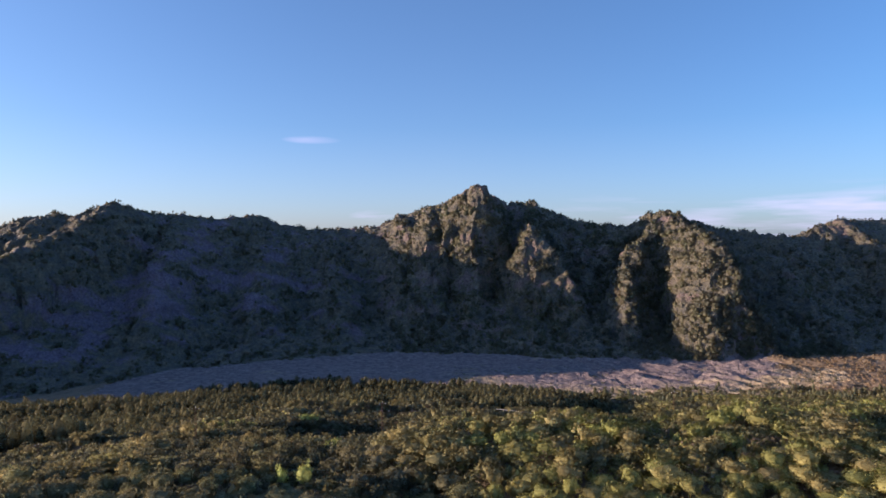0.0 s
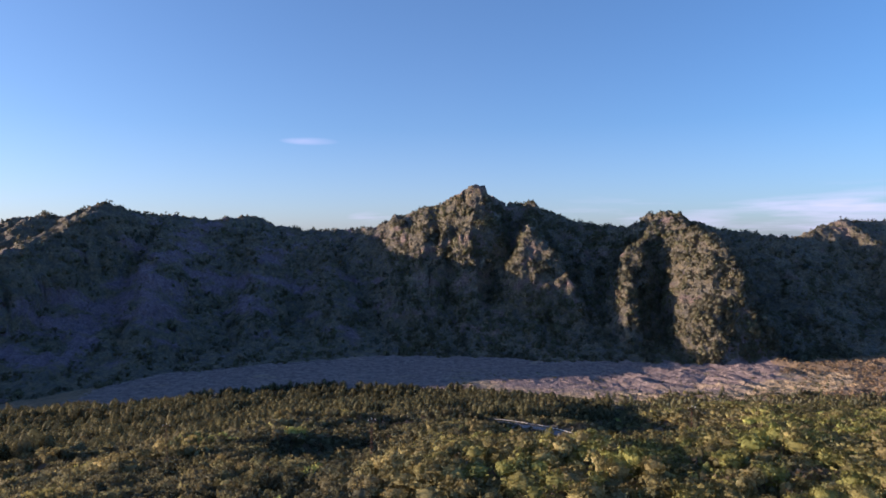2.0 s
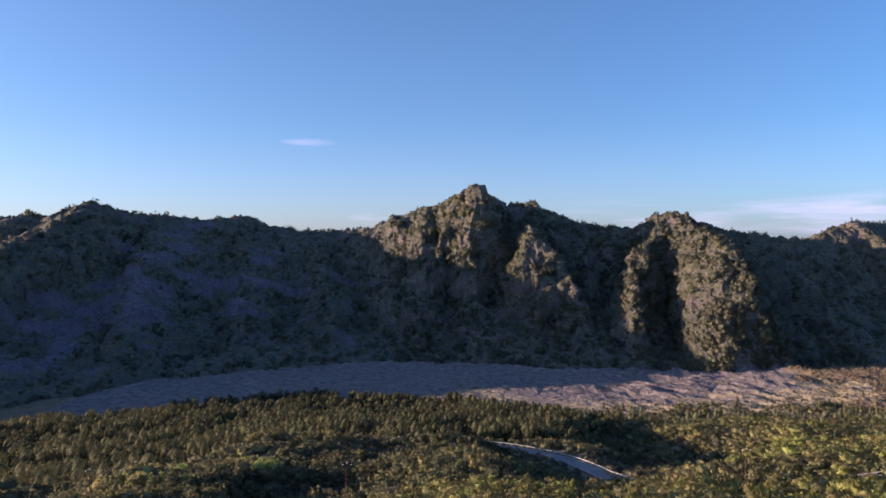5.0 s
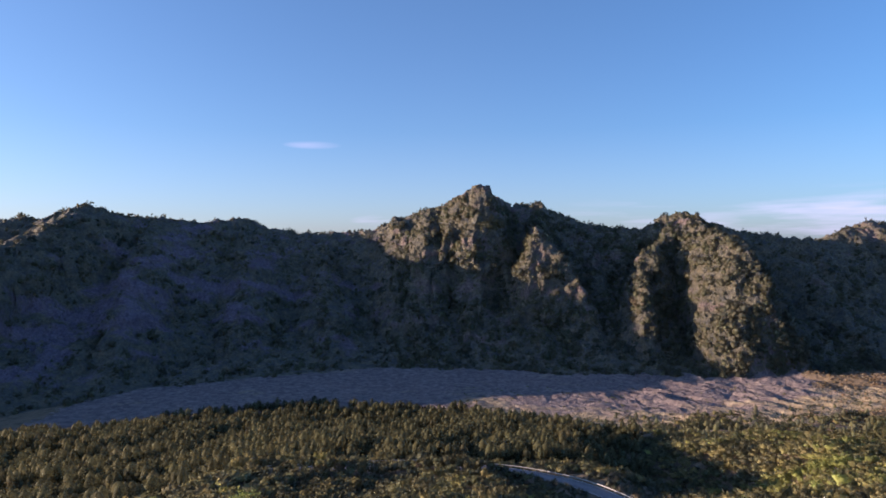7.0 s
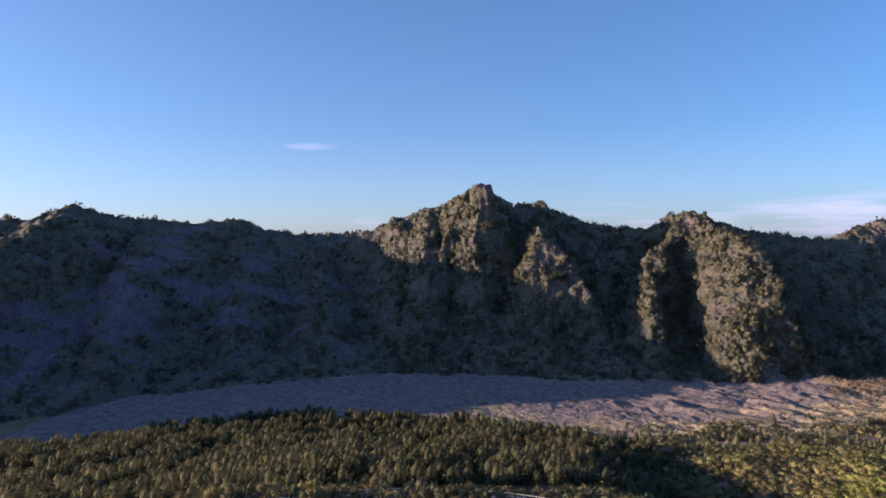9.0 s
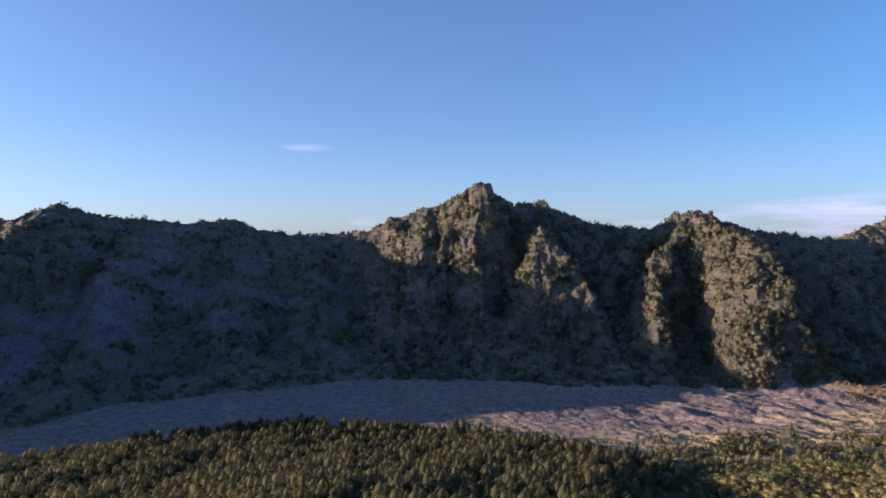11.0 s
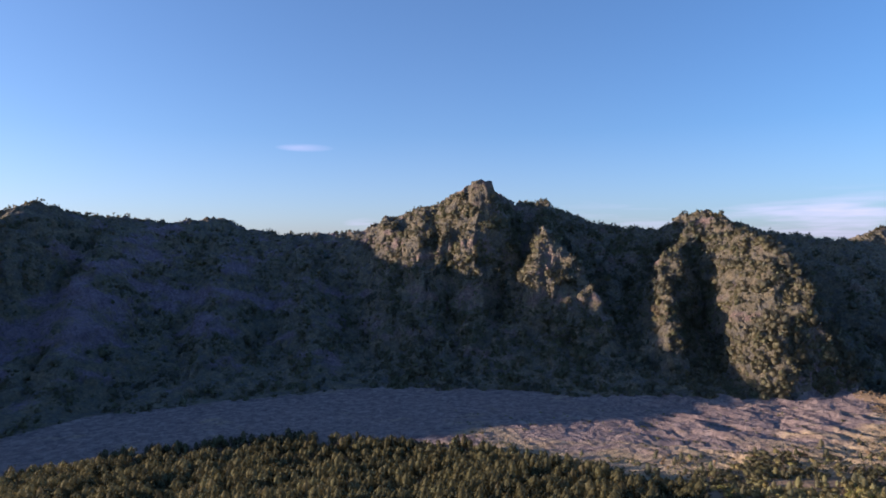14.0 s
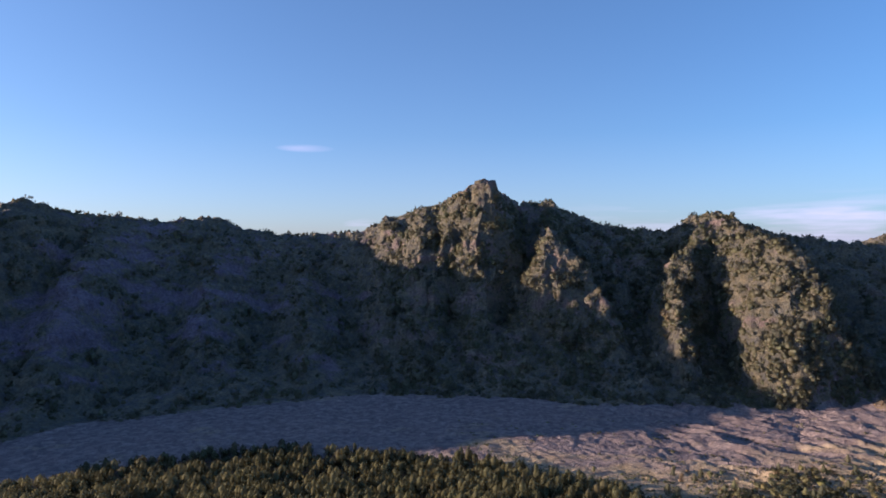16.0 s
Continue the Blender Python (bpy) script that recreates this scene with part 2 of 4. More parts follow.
def make_lava():
    m, n, l, b = material("old_lava")
    big, mid, fine = noise_of(n, l, 0.02, 4.0), noise_of(n, l, 0.16, 6.0, 0.68, None, 0.6), noise_of(n, l, 1.3, 4.0, 0.7)
    stone = ramp_of(n, l, mid, [(0.3, (0.135, 0.11, 0.118)), (0.5, (0.255, 0.208, 0.20)), (0.7, (0.42, 0.345, 0.305))])
    at = n.new("ShaderNodeAttribute")
    at.attribute_name = "cover"
    g = math_of(n, l, "ADD", math_of(n, l, "MULTIPLY", at.outputs["Fac"], 0.55), math_of(n, l, "ADD", math_of(n, l, "MULTIPLY", big, 0.8), math_of(n, l, "MULTIPLY", fine, 0.5)))
    dry = ramp_of(n, l, mid, [(0.3, (0.20, 0.165, 0.105)), (0.5, (0.42, 0.335, 0.21)), (0.7, (0.56, 0.45, 0.30))])
    lichen = mix_of(n, l, math_of(n, l, "MULTIPLY", math_of(n, l, "SUBTRACT", g, 0.79), 3.5, True), stone, dry)
    l.new(lichen, b.inputs["Base Color"])
    b.inputs["Roughness"].default_value = 0.95
    bump_of(n, l, b, math_of(n, l, "ADD", math_of(n, l, "MULTIPLY", mid, 3.0), math_of(n, l, "ADD", fine, noise_of(n, l, 0.4, 5.0, 0.7))), 1.0, 1.3)
    return m


def make_soil():
    m, n, l, b = material("dry_ground")
    big, mid, fine = noise_of(n, l, 0.03, 4.0), noise_of(n, l, 0.25, 5.0), noise_of(n, l, 2.0, 4.0)
    col = ramp_of(n, l, mid, [(0.3, (0.09, 0.078, 0.05)), (0.5, (0.18, 0.14, 0.09)), (0.7, (0.26, 0.195, 0.125))])
    col = mix_of(n, l, math_of(n, l, "MULTIPLY", math_of(n, l, "SUBTRACT", big, 0.42), 4.0, True), col, (0.25, 0.185, 0.12))
    l.new(col, b.inputs["Base Color"])
    b.inputs["Roughness"].default_value = 0.95
    bump_of(n, l, b, math_of(n, l, "ADD", mid, fine), 0.8, 0.5)
    return m


def plain(name, a, c, scale=6.0, rough=0.7, metal=0.0):
    m, n, l, b = material(name)
    l.new(ramp_of(n, l, noise_of(n, l, scale), [(0.35, a), (0.65, c)]), b.inputs["Base Color"])
    b.inputs["Roughness"].default_value, b.inputs["Metallic"].default_value = rough, metal
    return m


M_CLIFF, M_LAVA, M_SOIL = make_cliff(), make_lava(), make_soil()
M_ROAD = plain("worn_asphalt", (0.19, 0.175, 0.18), (0.26, 0.24, 0.24), 1.5, 0.9)
M_LINE = plain("road_paint", (0.62, 0.62, 0.60), (0.78, 0.78, 0.75), 3.0, 0.7)
M_RAIL = plain("pale_rail", (0.50, 0.48, 0.45), (0.63, 0.61, 0.58), 2.0, 0.75)
M_RUST = plain("rusty_steel", (0.11, 0.05, 0.035), (0.18, 0.085, 0.055), 5.0, 0.75)
M_CERAMIC = plain("white_ceramic", (0.75, 0.75, 0.74), (0.85, 0.85, 0.84), 9.0, 0.3)

# ---------------------------------------------------------------- terrain
rng = np.random.default_rng(7)
GRAD = rng.uniform(0, 2 * np.pi, (256, 256))


def grain(x, y):
    """Smooth noise about -1 to 1, one cell to the unit."""
    xi, yi = np.floor(x).astype(int), np.floor(y).astype(int)
    xf, yf = x - xi, y - yi
    u, v = xf * xf * xf * (xf * (xf * 6 - 15) + 10), yf * yf * yf * (yf * (yf * 6 - 15) + 10)

    def corner(i, j):
        a = GRAD[(xi + i) % 256, (yi + j) % 256]
        return np.cos(a) * (xf - i) + np.sin(a) * (yf - j)
    top = corner(0, 0) * (1 - u) + corner(1, 0) * u
    low = corner(0, 1) * (1 - u) + corner(1, 1) * u
    return 1.5 * (top * (1 - v) + low * v)


def fbm(x, y, octaves=4, gain=0.5):
    total, amp = 0, 1.0
    for i in range(octaves):
        total = total + amp * grain(x * 2 ** i + 17.3 * i, y * 2 ** i + 9.1 * i)
        amp *= gain
    return total


def ridged(x, y, octaves=4):
    total, amp = 0, 1.0
    for i in range(octaves):
        total = total + amp * (1 - 2 * np.abs(grain(x * 2 ** i + 31.7 * i, y * 2 ** i + 5.3 * i)))
        amp *= 0.5
    return total


def along(knots, x):
    """Straight runs from knot to knot."""
    k = np.array(knots, float)
    return np.interp(x, k[:, 0], k[:, 1])


def ease(a, b, x):
    t = np.clip((x - a) / (b - a), 0, 1)
    return t * t * (3 - 2 * t)


FOOT = [(-5000, 300), (-900, 330), (-480, 480), (-380, 580), (-315, 655), (-285, 695), (-190, 745), (-75, 788), (60, 780),
        (131, 750), (203, 742), (300, 735), (400, 748), (530, 768), (700, 800), (5000, 900)]
CREST_Y = [(-5000, 600), (-900, 640), (-620, 820), (-530, 860), (-449, 880), (-400, 960), (-300, 1046), (-150, 1080), (0, 1060),
           (60, 1040), (222, 1041), (336, 968), (436, 993), (513, 970), (586, 1020), (700, 1080), (5000, 1200)]
CREST_Z = [(-5000, 120), (-900, 140), (-580, 155), (-551, 168), (-524, 174), (-501, 168), (-450, 188), (-430, 178), (-401, 174),
           (-353, 168), (-304, 177), (-266, 158), (-221, 153), (-153, 153), (-109, 156), (-71, 176), (-14, 191), (85, 193),
           (147, 193), (165, 181), (197, 168), (232, 159), (286, 152), (316, 172), (340, 175), (404, 151), (456, 143),
           (513, 137), (540, 130), (568, 137), (603, 152), (643, 161), (700, 160), (5000, 150)]
# spurs that stand out of the wall: spine points from the top down, half width, slope of the west and of the east side
SPURS = [
    ([(5, 985, 190), (22, 970, 200), (36, 963, 210), (46, 959, 216), (55, 958, 219.5), (64, 959, 217)], 3, 3.0, 5.5),
    ([(95, 1040, 193), (62, 975, 205), (52, 950, 186), (46, 925, 128), (42, 895, 85), (36, 850, 38)], 5, 1.6, 2.4),
    ([(30, 1000, 194), (8, 950, 150), (-8, 918, 104), (-14, 880, 62)], 4, 1.5, 2.2),
    ([(-14, 1010, 184), (-24, 965, 152), (-30, 930, 116), (-34, 890, 68)], 13, 1.3, 1.2),
    ([(66, 955, 190), (84, 925, 108), (86, 890, 72), (86, 850, 40)], 4, 1.7, 2.2),
    ([(-70, 1050, 174), (-54, 985, 142), (-56, 935, 108), (-60, 870, 42)], 5, 1.3, 2.0),
    ([(140, 1030, 185), (126, 940, 150), (125, 905, 153), (133, 898, 117), (138, 884, 80), (146, 835, 28)], 5, 3.0, 1.5),
    ([(125, 905, 153), (149, 881, 119), (165, 857, 84), (175, 819, 33)], 4, 1.2, 2.0),
    ([(200, 1000, 150), (204, 930, 100), (204, 880, 60), (200, 820, 25)], 4, 1.2, 1.6),
    ([(336, 965, 174), (290, 912, 136), (262, 884, 124), (246, 861, 92), (231, 806, 50), (232, 770, 8)], 7, 1.7, 3.0),
    ([(336, 965, 174), (344, 885, 146), (350, 820, 131), (351, 788, 95), (352, 752, 44), (350, 722, 4)], 8, 0.9, 2.8),
    ([(352, 850, 134), (331, 840, 106), (298, 806, 70), (294, 775, 34), (290, 748, 6)], 3, 3.2, 0.8),
    ([(347, 850, 134), (336, 812, 112), (322, 775, 62), (312, 740, 8)], 11, 1.3, 1.1),
    ([(352, 816, 124), (372, 782, 66), (384, 742, 8)], 5, 1.3, 2.4),
    ([(-449, 880, 188), (-466, 800, 152), (-490, 700, 115), (-530, 600, 70), (-570, 500, 24)], 6, 1.0, 1.0),
    ([(-400, 950, 172), (-372, 850, 120), (-345, 760, 60), (-330, 690, 12)], 8, 0.85, 0.85),
    ([(-305, 1040, 174), (-262, 930, 110), (-240, 830, 50), (-232, 760, 10)], 8, 0.85, 0.85),
    ([(-190, 1060, 150), (-160, 950, 95), (-140, 860, 45), (-130, 795, 8)], 8, 0.85, 0.85),
    ([(470, 985, 138), (480, 900, 85), (478, 830, 40), (474, 775, 6)], 8, 0.9, 0.9),
    ([(643, 1040, 160), (660, 950, 110), (680, 870, 50), (690, 810, 12)], 10, 0.8, 0.8),
]
SLOPE_L = [(-5000, 40), (-400, 106), (0, 104), (100, 102), (134, 98), (156, 92), (185, 85), (225, 81), (255, 68), (300, 58), (345, 50),
           (430, 28), (490, 12), (545, 4), (600, 0), (9000, 0)]
SLOPE_R = [(-5000, 40), (-400, 106), (0, 104), (100, 102), (134, 99), (156, 93), (185, 86), (225, 79), (270, 67), (296, 62), (335, 52),
           (430, 30), (470, 20), (525, 11), (590, 3), (640, 0), (9000, 0)]
ROAD = [(-60, 294), (-30, 299), (0, 301), (22, 297), (37, 291), (49, 280), (57, 266), (63, 250), (74, 236), (92, 226), (120, 221)]
ROAD_Z = 62.0


def smooth_poly(points, step=1.5):
    p = np.array(points, float)
    for _ in range(4):
        q = np.vstack([p[:1], np.stack([0.75 * p[:-1] + 0.25 * p[1:], 0.25 * p[:-1] + 0.75 * p[1:]], 1).reshape(-1, p.shape[1]), p[-1:]])
        p = q
    return p


ROAD_LINE = smooth_poly(ROAD)


def road_distance(x, y):
    best = np.full(np.shape(x), 1e9)
    for (ax, ay), (bx, by) in zip(ROAD_LINE[:-1], ROAD_LINE[1:]):
        ex, ey = bx - ax, by - ay
        t = np.clip(((x - ax) * ex + (y - ay) * ey) / (ex * ex + ey * ey + 1e-9), 0, 1)
        best = np.minimum(best, np.hypot(x - ax - t * ex, y - ay - t * ey))
    return best


def road_height(x):
    return along([(-60, 63.5), (0, 63), (37, 62), (57, 62.5), (74, 68), (120, 78)], x)


def near_slope(x, y):
    w = ease(-30, 25, x)
    z = along(SLOPE_L, y) * (1 - w) + along(SLOPE_R, y) * w
    z = z - along([(-500, 23), (-260, 19), (-160, 13), (-107, 8), (-82, 3), (-50, 0)], x) * ease(80, 160, y) * (1 - ease(330, 500, y))
    z = z + 2.8 * fbm(x / 40, y / 40, 3) * (1 - ease(480, 560, y))
    z = z + 4.0 * ease(-90, -60, x) * (1 - ease(14, 28, x)) * np.exp(-((y - 287) / 8) ** 2)
    z = z - 7.5 * np.exp(-(((x - 52) / 19) ** 2 + ((y - 250) / 27) ** 2))
    z = z - 26.0 * np.exp(-(((x - 106) / np.where(x < 106, 36.0, 32.0)) ** 2 + ((y - 343) / 52) ** 2))
    # the eastern half of the brow leans towards the west
    z = z + along([(25, 0), (60, 3), (110, 8), (170, 14), (300, 22)], x) * (1 - ease(110, 190, y))
    # a rib across the slope and the hollow beside it
    along_rib, off_rib = (x + 8) * 0.389 + (y - 123) * 0.921, (x + 8) * 0.921 - (y - 123) * 0.389
    z = z + 4.5 * np.exp(-((off_rib - 8) / np.where(off_rib < 8, 15.0, 60.0)) ** 2) * ease(-20, 20, along_rib) * (1 - ease(40, 78, along_rib))
    z = z - 9.5 * np.exp(-(((x + 30) / 19) ** 2 + ((y - 205) / 34) ** 2))
    z = z + 5.0 * np.exp(-(((x + 62) / 30) ** 2 + ((y - 268) / 20) ** 2))
    z = z - 2.6 * np.exp(-(((x - 33) / 15) ** 2 + ((y - 193) / 22) ** 2))
    z = z - 5.0 * np.exp(-(((x - 78) / 24) ** 2 + ((y - 264) / 26) ** 2))
    return z


def foot_line(x):
    return along(FOOT, x) + 6 * grain(x / 30, x * 0 + 2.5) + 3 * grain(x / 11, x * 0 + 8.5)


def height(x, y):
    near = near_slope(x, y)
    # lava floor: lobes running down the valley
    c, s = math.cos(radians(-42)), math.sin(radians(-42))
    fu, fv = (x * c + y * s), (-x * s + y * c)
    wx = 14 * grain(x / 70, y / 70)
    rough = ease(60, 190, x)
    wx = wx + 7 * grain(x / 22 + 11, y / 22)
    lobes = ridged((fu + wx) / 84 + 3, (fv + wx) / 28, 4)
    plainer = fbm(x / 40, y / 25, 4)
    blocks = ridged((fu - wx) / 21 + 9, (fv + 0.8 * wx) / 14, 3)
    bed = rough * (3.0 - 3.3 * lobes - 0.5 * blocks) + (1 - rough) * (0.9 * plainer - 0.5 * blocks + 2.0 * ease(560, 640, y)) - 0.2 * ridged(x / 9.5, y / 9.5, 2)
    bed = bed + 6 * ease(420, 620, x)
    inbed = ease(495, 575, y)
    z = near + bed * inbed
    # wall
    yb, yc, zc = foot_line(x), along(CREST_Y, x), along(CREST_Z, x)
    u = (y - yb) / np.maximum(yc - yb, 60)
    uc = np.clip(u, 0, 1)
    g = 0.62 * uc ** 1.25 + 0.38 * ease(0.45, 1.0, uc)
    wall = zc * g
    back = np.clip(u - 1, 0, 50)
    wall = wall - 60 * (1 - np.exp(-back * 1.2))
    env = np.clip(np.minimum(uc * 4, (1 - uc) * 3), 0, 1)
    ribs = ridged((x + 22 * grain(x / 120, y / 120)) / 62, y / 260 + 4, 3)
    wall = wall + env * (5.5 * ribs + 7 * grain(x / 55 + 7, y / 70))
    for pts, wide, k_west, k_east in SPURS:
        p = np.array(pts, float)
        box = (x > p[:, 0].min() - 160) & (x < p[:, 0].max() + 160) & (y > p[:, 1].min() - 120) & (y < p[:, 1].max() + 120)
        if not box.any():
            continue
        px, py = x[box], y[box]
        px = px + 5 * grain(px / 26, py / 26 + 40) + 2.0 * grain(px / 9, py / 9 + 60)
        cand = np.full(px.shape, -1e9)
        for (ax, ay, a), (bx, by, b) in zip(p[:-1], p[1:]):
            ex, ey = bx - ax, by - ay
            t = np.clip(((px - ax) * ex + (py - ay) * ey) / (ex * ex + ey * ey), 0, 1)
            d = np.hypot(px - ax - t * ex, py - ay - t * ey)
            k = np.where(ex * (py - ay) - ey * (px - ax) < 0, k_west, k_east)
            k = np.where((t <= 0) | (t >= 1), np.maximum(k, 1.8), k) + 0.05 * np.maximum(d - 38, 0)
            cand = np.maximum(cand, a + (b - a) * t - k * np.maximum(d - wide, 0) - 0.02 * np.minimum(d, wide) ** 2)
        cur = wall[box]
        hgh = 5.0
        diff = np.clip((cand - cur) / hgh, -1, 1)
        wall[box] = np.where(diff >= 1, cand, np.where(diff <= -1, cur, np.maximum(cand, cur) + hgh / 4 * (1 - np.abs(diff)) ** 2))
    rocky = ease(2, 25, wall) * (1 - 0.65 * np.exp(-((x - 52) / 24) ** 2 - ((y - 962) / 26) ** 2))
    wall = wall + rocky * (3.4 * ridged(x / 24, y / 30 + 13, 4) + 2.4 * ridged(x / 11 + 5, y / 17 + 3, 3) + 1.0 * fbm(x / 6, y / 6, 2))
    inwall = ease(-6, 10, y - yb)
    z = z * (1 - inwall) + np.maximum(wall, 0) * inwall + bed * inwall * (1 - ease(0, 30, y - yb)) * 0.6
    # the road's bench
    rd = road_distance(x, y)
    cut = 1 - ease(4.0, 9.0, rd)
    z = z * (1 - cut) + (road_height(x) - 0.25) * cut
    return z


def spaced(stops):
    """Grid lines: (from, to, step) stretches."""
    out = []
    for a, b, st in stops:
        out.append(np.arange(a, b, st))
    return np.concatenate(out)


def swell(a, b, n):
    return a + (b - a) * (np.linspace(0, 1, n) ** 2.2)


gx = np.concatenate([-swell(620, 4600, 22)[::-1], spaced([(-618, -110, 2.2), (-110, 420, 1.5), (420, 700, 2.2)]), swell(701, 4600, 22)])
gy = np.concatenate([-swell(60, 3500, 16)[::-1], spaced([(-56, 480, 5.6), (480, 700, 4.4), (700, 980, 1.5), (980, 1095, 2.2)]), swell(1096, 4600, 26)])
GX, GY = np.meshgrid(gx, gy)
GZ = height(GX, GY)
# ledges and crags on the wall, pushed out of its face
face = ease(6, 26, GY - foot_line(GX)) * (1 - ease(1.0, 1.05, (GY - foot_line(GX)) / (along(CREST_Y, GX) - foot_line(GX)))) * (np.abs(GX) < 720)
crag_x = face * (3.0 * grain(GX / 17 + 50, GZ / 14) + 1.6 * grain(GX / 8 + 20, GZ / 9))
crag_y = face * (-3.2 * ridged(GX / 27 + 3, GZ / 21 + 8, 2) + 2.2 * grain(GX / 10 + 80, GZ / 11))
GX, GY = GX + crag_x, GY + crag_y


def mesh_of(name, verts, tris_or_quads, n, mats, index=None, tint=None, smooth=False, away=None):
    me = bpy.data.meshes.new(name)
    faces = np.asarray(tris_or_quads, np.int32)
    me.vertices.add(len(verts))
    me.vertices.foreach_set("co", np.asarray(verts, np.float32).ravel())
    me.loops.add(faces.size)
    me.loops.foreach_set("vertex_index", faces.ravel())
    me.polygons.add(len(faces))
    me.polygons.foreach_set("loop_start", np.arange(0, faces.size, n, dtype=np.int32))
    for m in mats:
        me.materials.append(m)
    if index is not None:
        me.polygons.foreach_set("material_index", np.asarray(index, np.int32))
    if smooth:
        me.polygons.foreach_set("use_smooth", np.ones(len(faces), bool))
    if tint is not None:
        a = me.attributes.new("tint", "FLOAT", "POINT")
        a.data.foreach_set("value", np.asarray(tint, np.float32))
    if away is not None:
        a = me.attributes.new("round", "FLOAT_VECTOR", "POINT")
        a.data.foreach_set("vector", np.asarray(away, np.float32).ravel())
    me.update(calc_edges=True)
    me.validate()
    return me


def pine_edge(x):
    """How far towards the lava the pines reach."""
    return along([(-900, 300), (-400, 430), (-330, 474), (-266, 526), (-238, 560), (-206, 588), (-138, 619), (-68, 618), (15, 592), (75, 535), (108, 470), (125, 420), (135, 300)], x)


def scrub_edge(x):
    return np.where(x < 100, pine_edge(x), along([(90, 505), (160, 512), (250, 528), (330, 575), (400, 640), (440, 740), (5000, 900)], x))


def floor_piece(name, keep, mat, GX=GX, GY=GY, GZ=GZ, X0=GX - crag_x, Y0=GY - crag_y):
    quad_x, quad_y = X0[:-1, :-1] + np.diff(X0, axis=1)[:-1] / 2, Y0[:-1, :-1] + np.diff(Y0, axis=0)[:, :-1] / 2
    mask = keep(quad_x, quad_y)
    nx = GX.shape[1]
    j, i = np.nonzero(mask)
    a = j * nx + i
    quads = np.stack([a, a + 1, a + nx + 1, a + nx], 1)
    used, inv = np.unique(quads, return_inverse=True)
    verts = np.stack([GX.ravel(), GY.ravel(), GZ.ravel()], 1)[used]
    return new(name, mesh_of(name, verts, inv.reshape(-1, 4), 4, [mat], smooth=True))


def cover_of(x, y, z):
    """How densely the wall is overgrown, 0 to 1."""
    c = 0.86 + 0.60 * fbm(x / 46, y / 60 + z / 34, 5, 0.62)
    c = c - 0.30 * np.exp(-(((x + 330) / 150) ** 2 + ((z - 75) / 42) ** 2)) - 0.22 * np.exp(-(((x - 40) / 70) ** 2 + ((z - 70) / 24) ** 2))
    c = c + 0.22 * ease(190, 250, x) + 0.45 * np.exp(-np.maximum(z, 0) / 16) - 0.12 * np.exp(-(((x - 305) / 16) ** 2 + ((z - 55) / 18) ** 2)) - 0.4 * np.exp(-(((x - 240) / 10) ** 2 + ((z - 118) / 12) ** 2))
    c = c - 0.5 * np.exp(-(((x - 315) / 12) ** 2 + ((z - 165) / 12) ** 2)) - 0.4 * np.exp(-(((x - 52) / 16) ** 2 + ((z - 206) / 12) ** 2))
    c = c + 0.6 * ease(-380, -440, x) * ease(70, 110, z) - 0.22 * ease(-290, -370, x)
    c = c - 0.55 * np.exp(-(((x - 640) / 50) ** 2 + ((z - 158) / 14) ** 2))
    return np.clip(c, 0, 1)


def is_wall(x, y):
    return y > foot_line(x)


def is_lava(x, y):
    edge = scrub_edge(x) - 10 + 14 * grain(x / 25, y / 25)
    return ~is_wall(x, y) & (y > edge) & (x < 420 + 25 * grain(x / 40, y / 40)) & (x > -700) & ~((y > 680 + 8 * grain(x / 20, y / 20)) & (x > 354 + 0.65 * (y - 690) + 16 * grain(x / 24, y / 24)))


tagged(floor_piece("ground", lambda x, y: ~is_wall(x, y) & (~is_lava(x, y) | (x < -326) | (x > 436)), M_SOIL), "dry brown soil slope under trees and scrub", "ground", kind="structure")
LX, LY = np.meshgrid(np.arange(-330, 440, 1.3), np.arange(468, 812, 1.3))


def near_lava(x, y):
    out = is_lava(x, y)
    for ox, oy in ((4, 0), (-4, 0), (0, 4), (0, -4)):
        out = out | is_lava(x + ox, y + oy)
    return out


crust = -0.42 * ridged(LX / 6.2 + 4, LY / 5.4, 2) + 0.3 * fbm(LX / 3.1, LY / 3.1, 2)
LZ = height(LX, LY) + crust * ease(480, 520, LY) * (0.6 + 0.4 * ease(60, 190, LX)) + 0.12
lava_ob = floor_piece("lava_bed", near_lava, M_LAVA, LX, LY, LZ, LX, LY)
co_lava = np.empty(len(lava_ob.data.vertices) * 3, np.float32)
lava_ob.data.vertices.foreach_get("co", co_lava)
lx, ly = co_lava.reshape(-1, 3)[:, 0].astype(float), co_lava.reshape(-1, 3)[:, 1].astype(float)
grown = (1 - ease(20, 130, ly - scrub_edge(lx))) * ease(-20, 60, lx) + 0.35 * fbm(lx / 30, ly / 18, 3)
lava_ob.data.attributes.new("cover", "FLOAT", "POINT").data.foreach_set("value", np.clip(grown, 0, 1).astype(np.float32))
tagged(lava_ob, "grey-mauve old lava flow with rough lobes on the valley floor", "lava field", kind="structure")
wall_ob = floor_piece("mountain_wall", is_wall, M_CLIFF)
co_wall = np.empty(len(wall_ob.data.vertices) * 3, np.float32)
wall_ob.data.vertices.foreach_get("co", co_wall)
co_wall = co_wall.reshape(-1, 3).astype(float)
wall_ob.data.attributes.new("cover", "FLOAT", "POINT").data.foreach_set("value", cover_of(co_wall[:, 0], co_wall[:, 1], co_wall[:, 2]).astype(np.float32))
tagged(wall_ob, "steep brown rock wall with scrub and rocky spurs", "mountain", kind="structure")


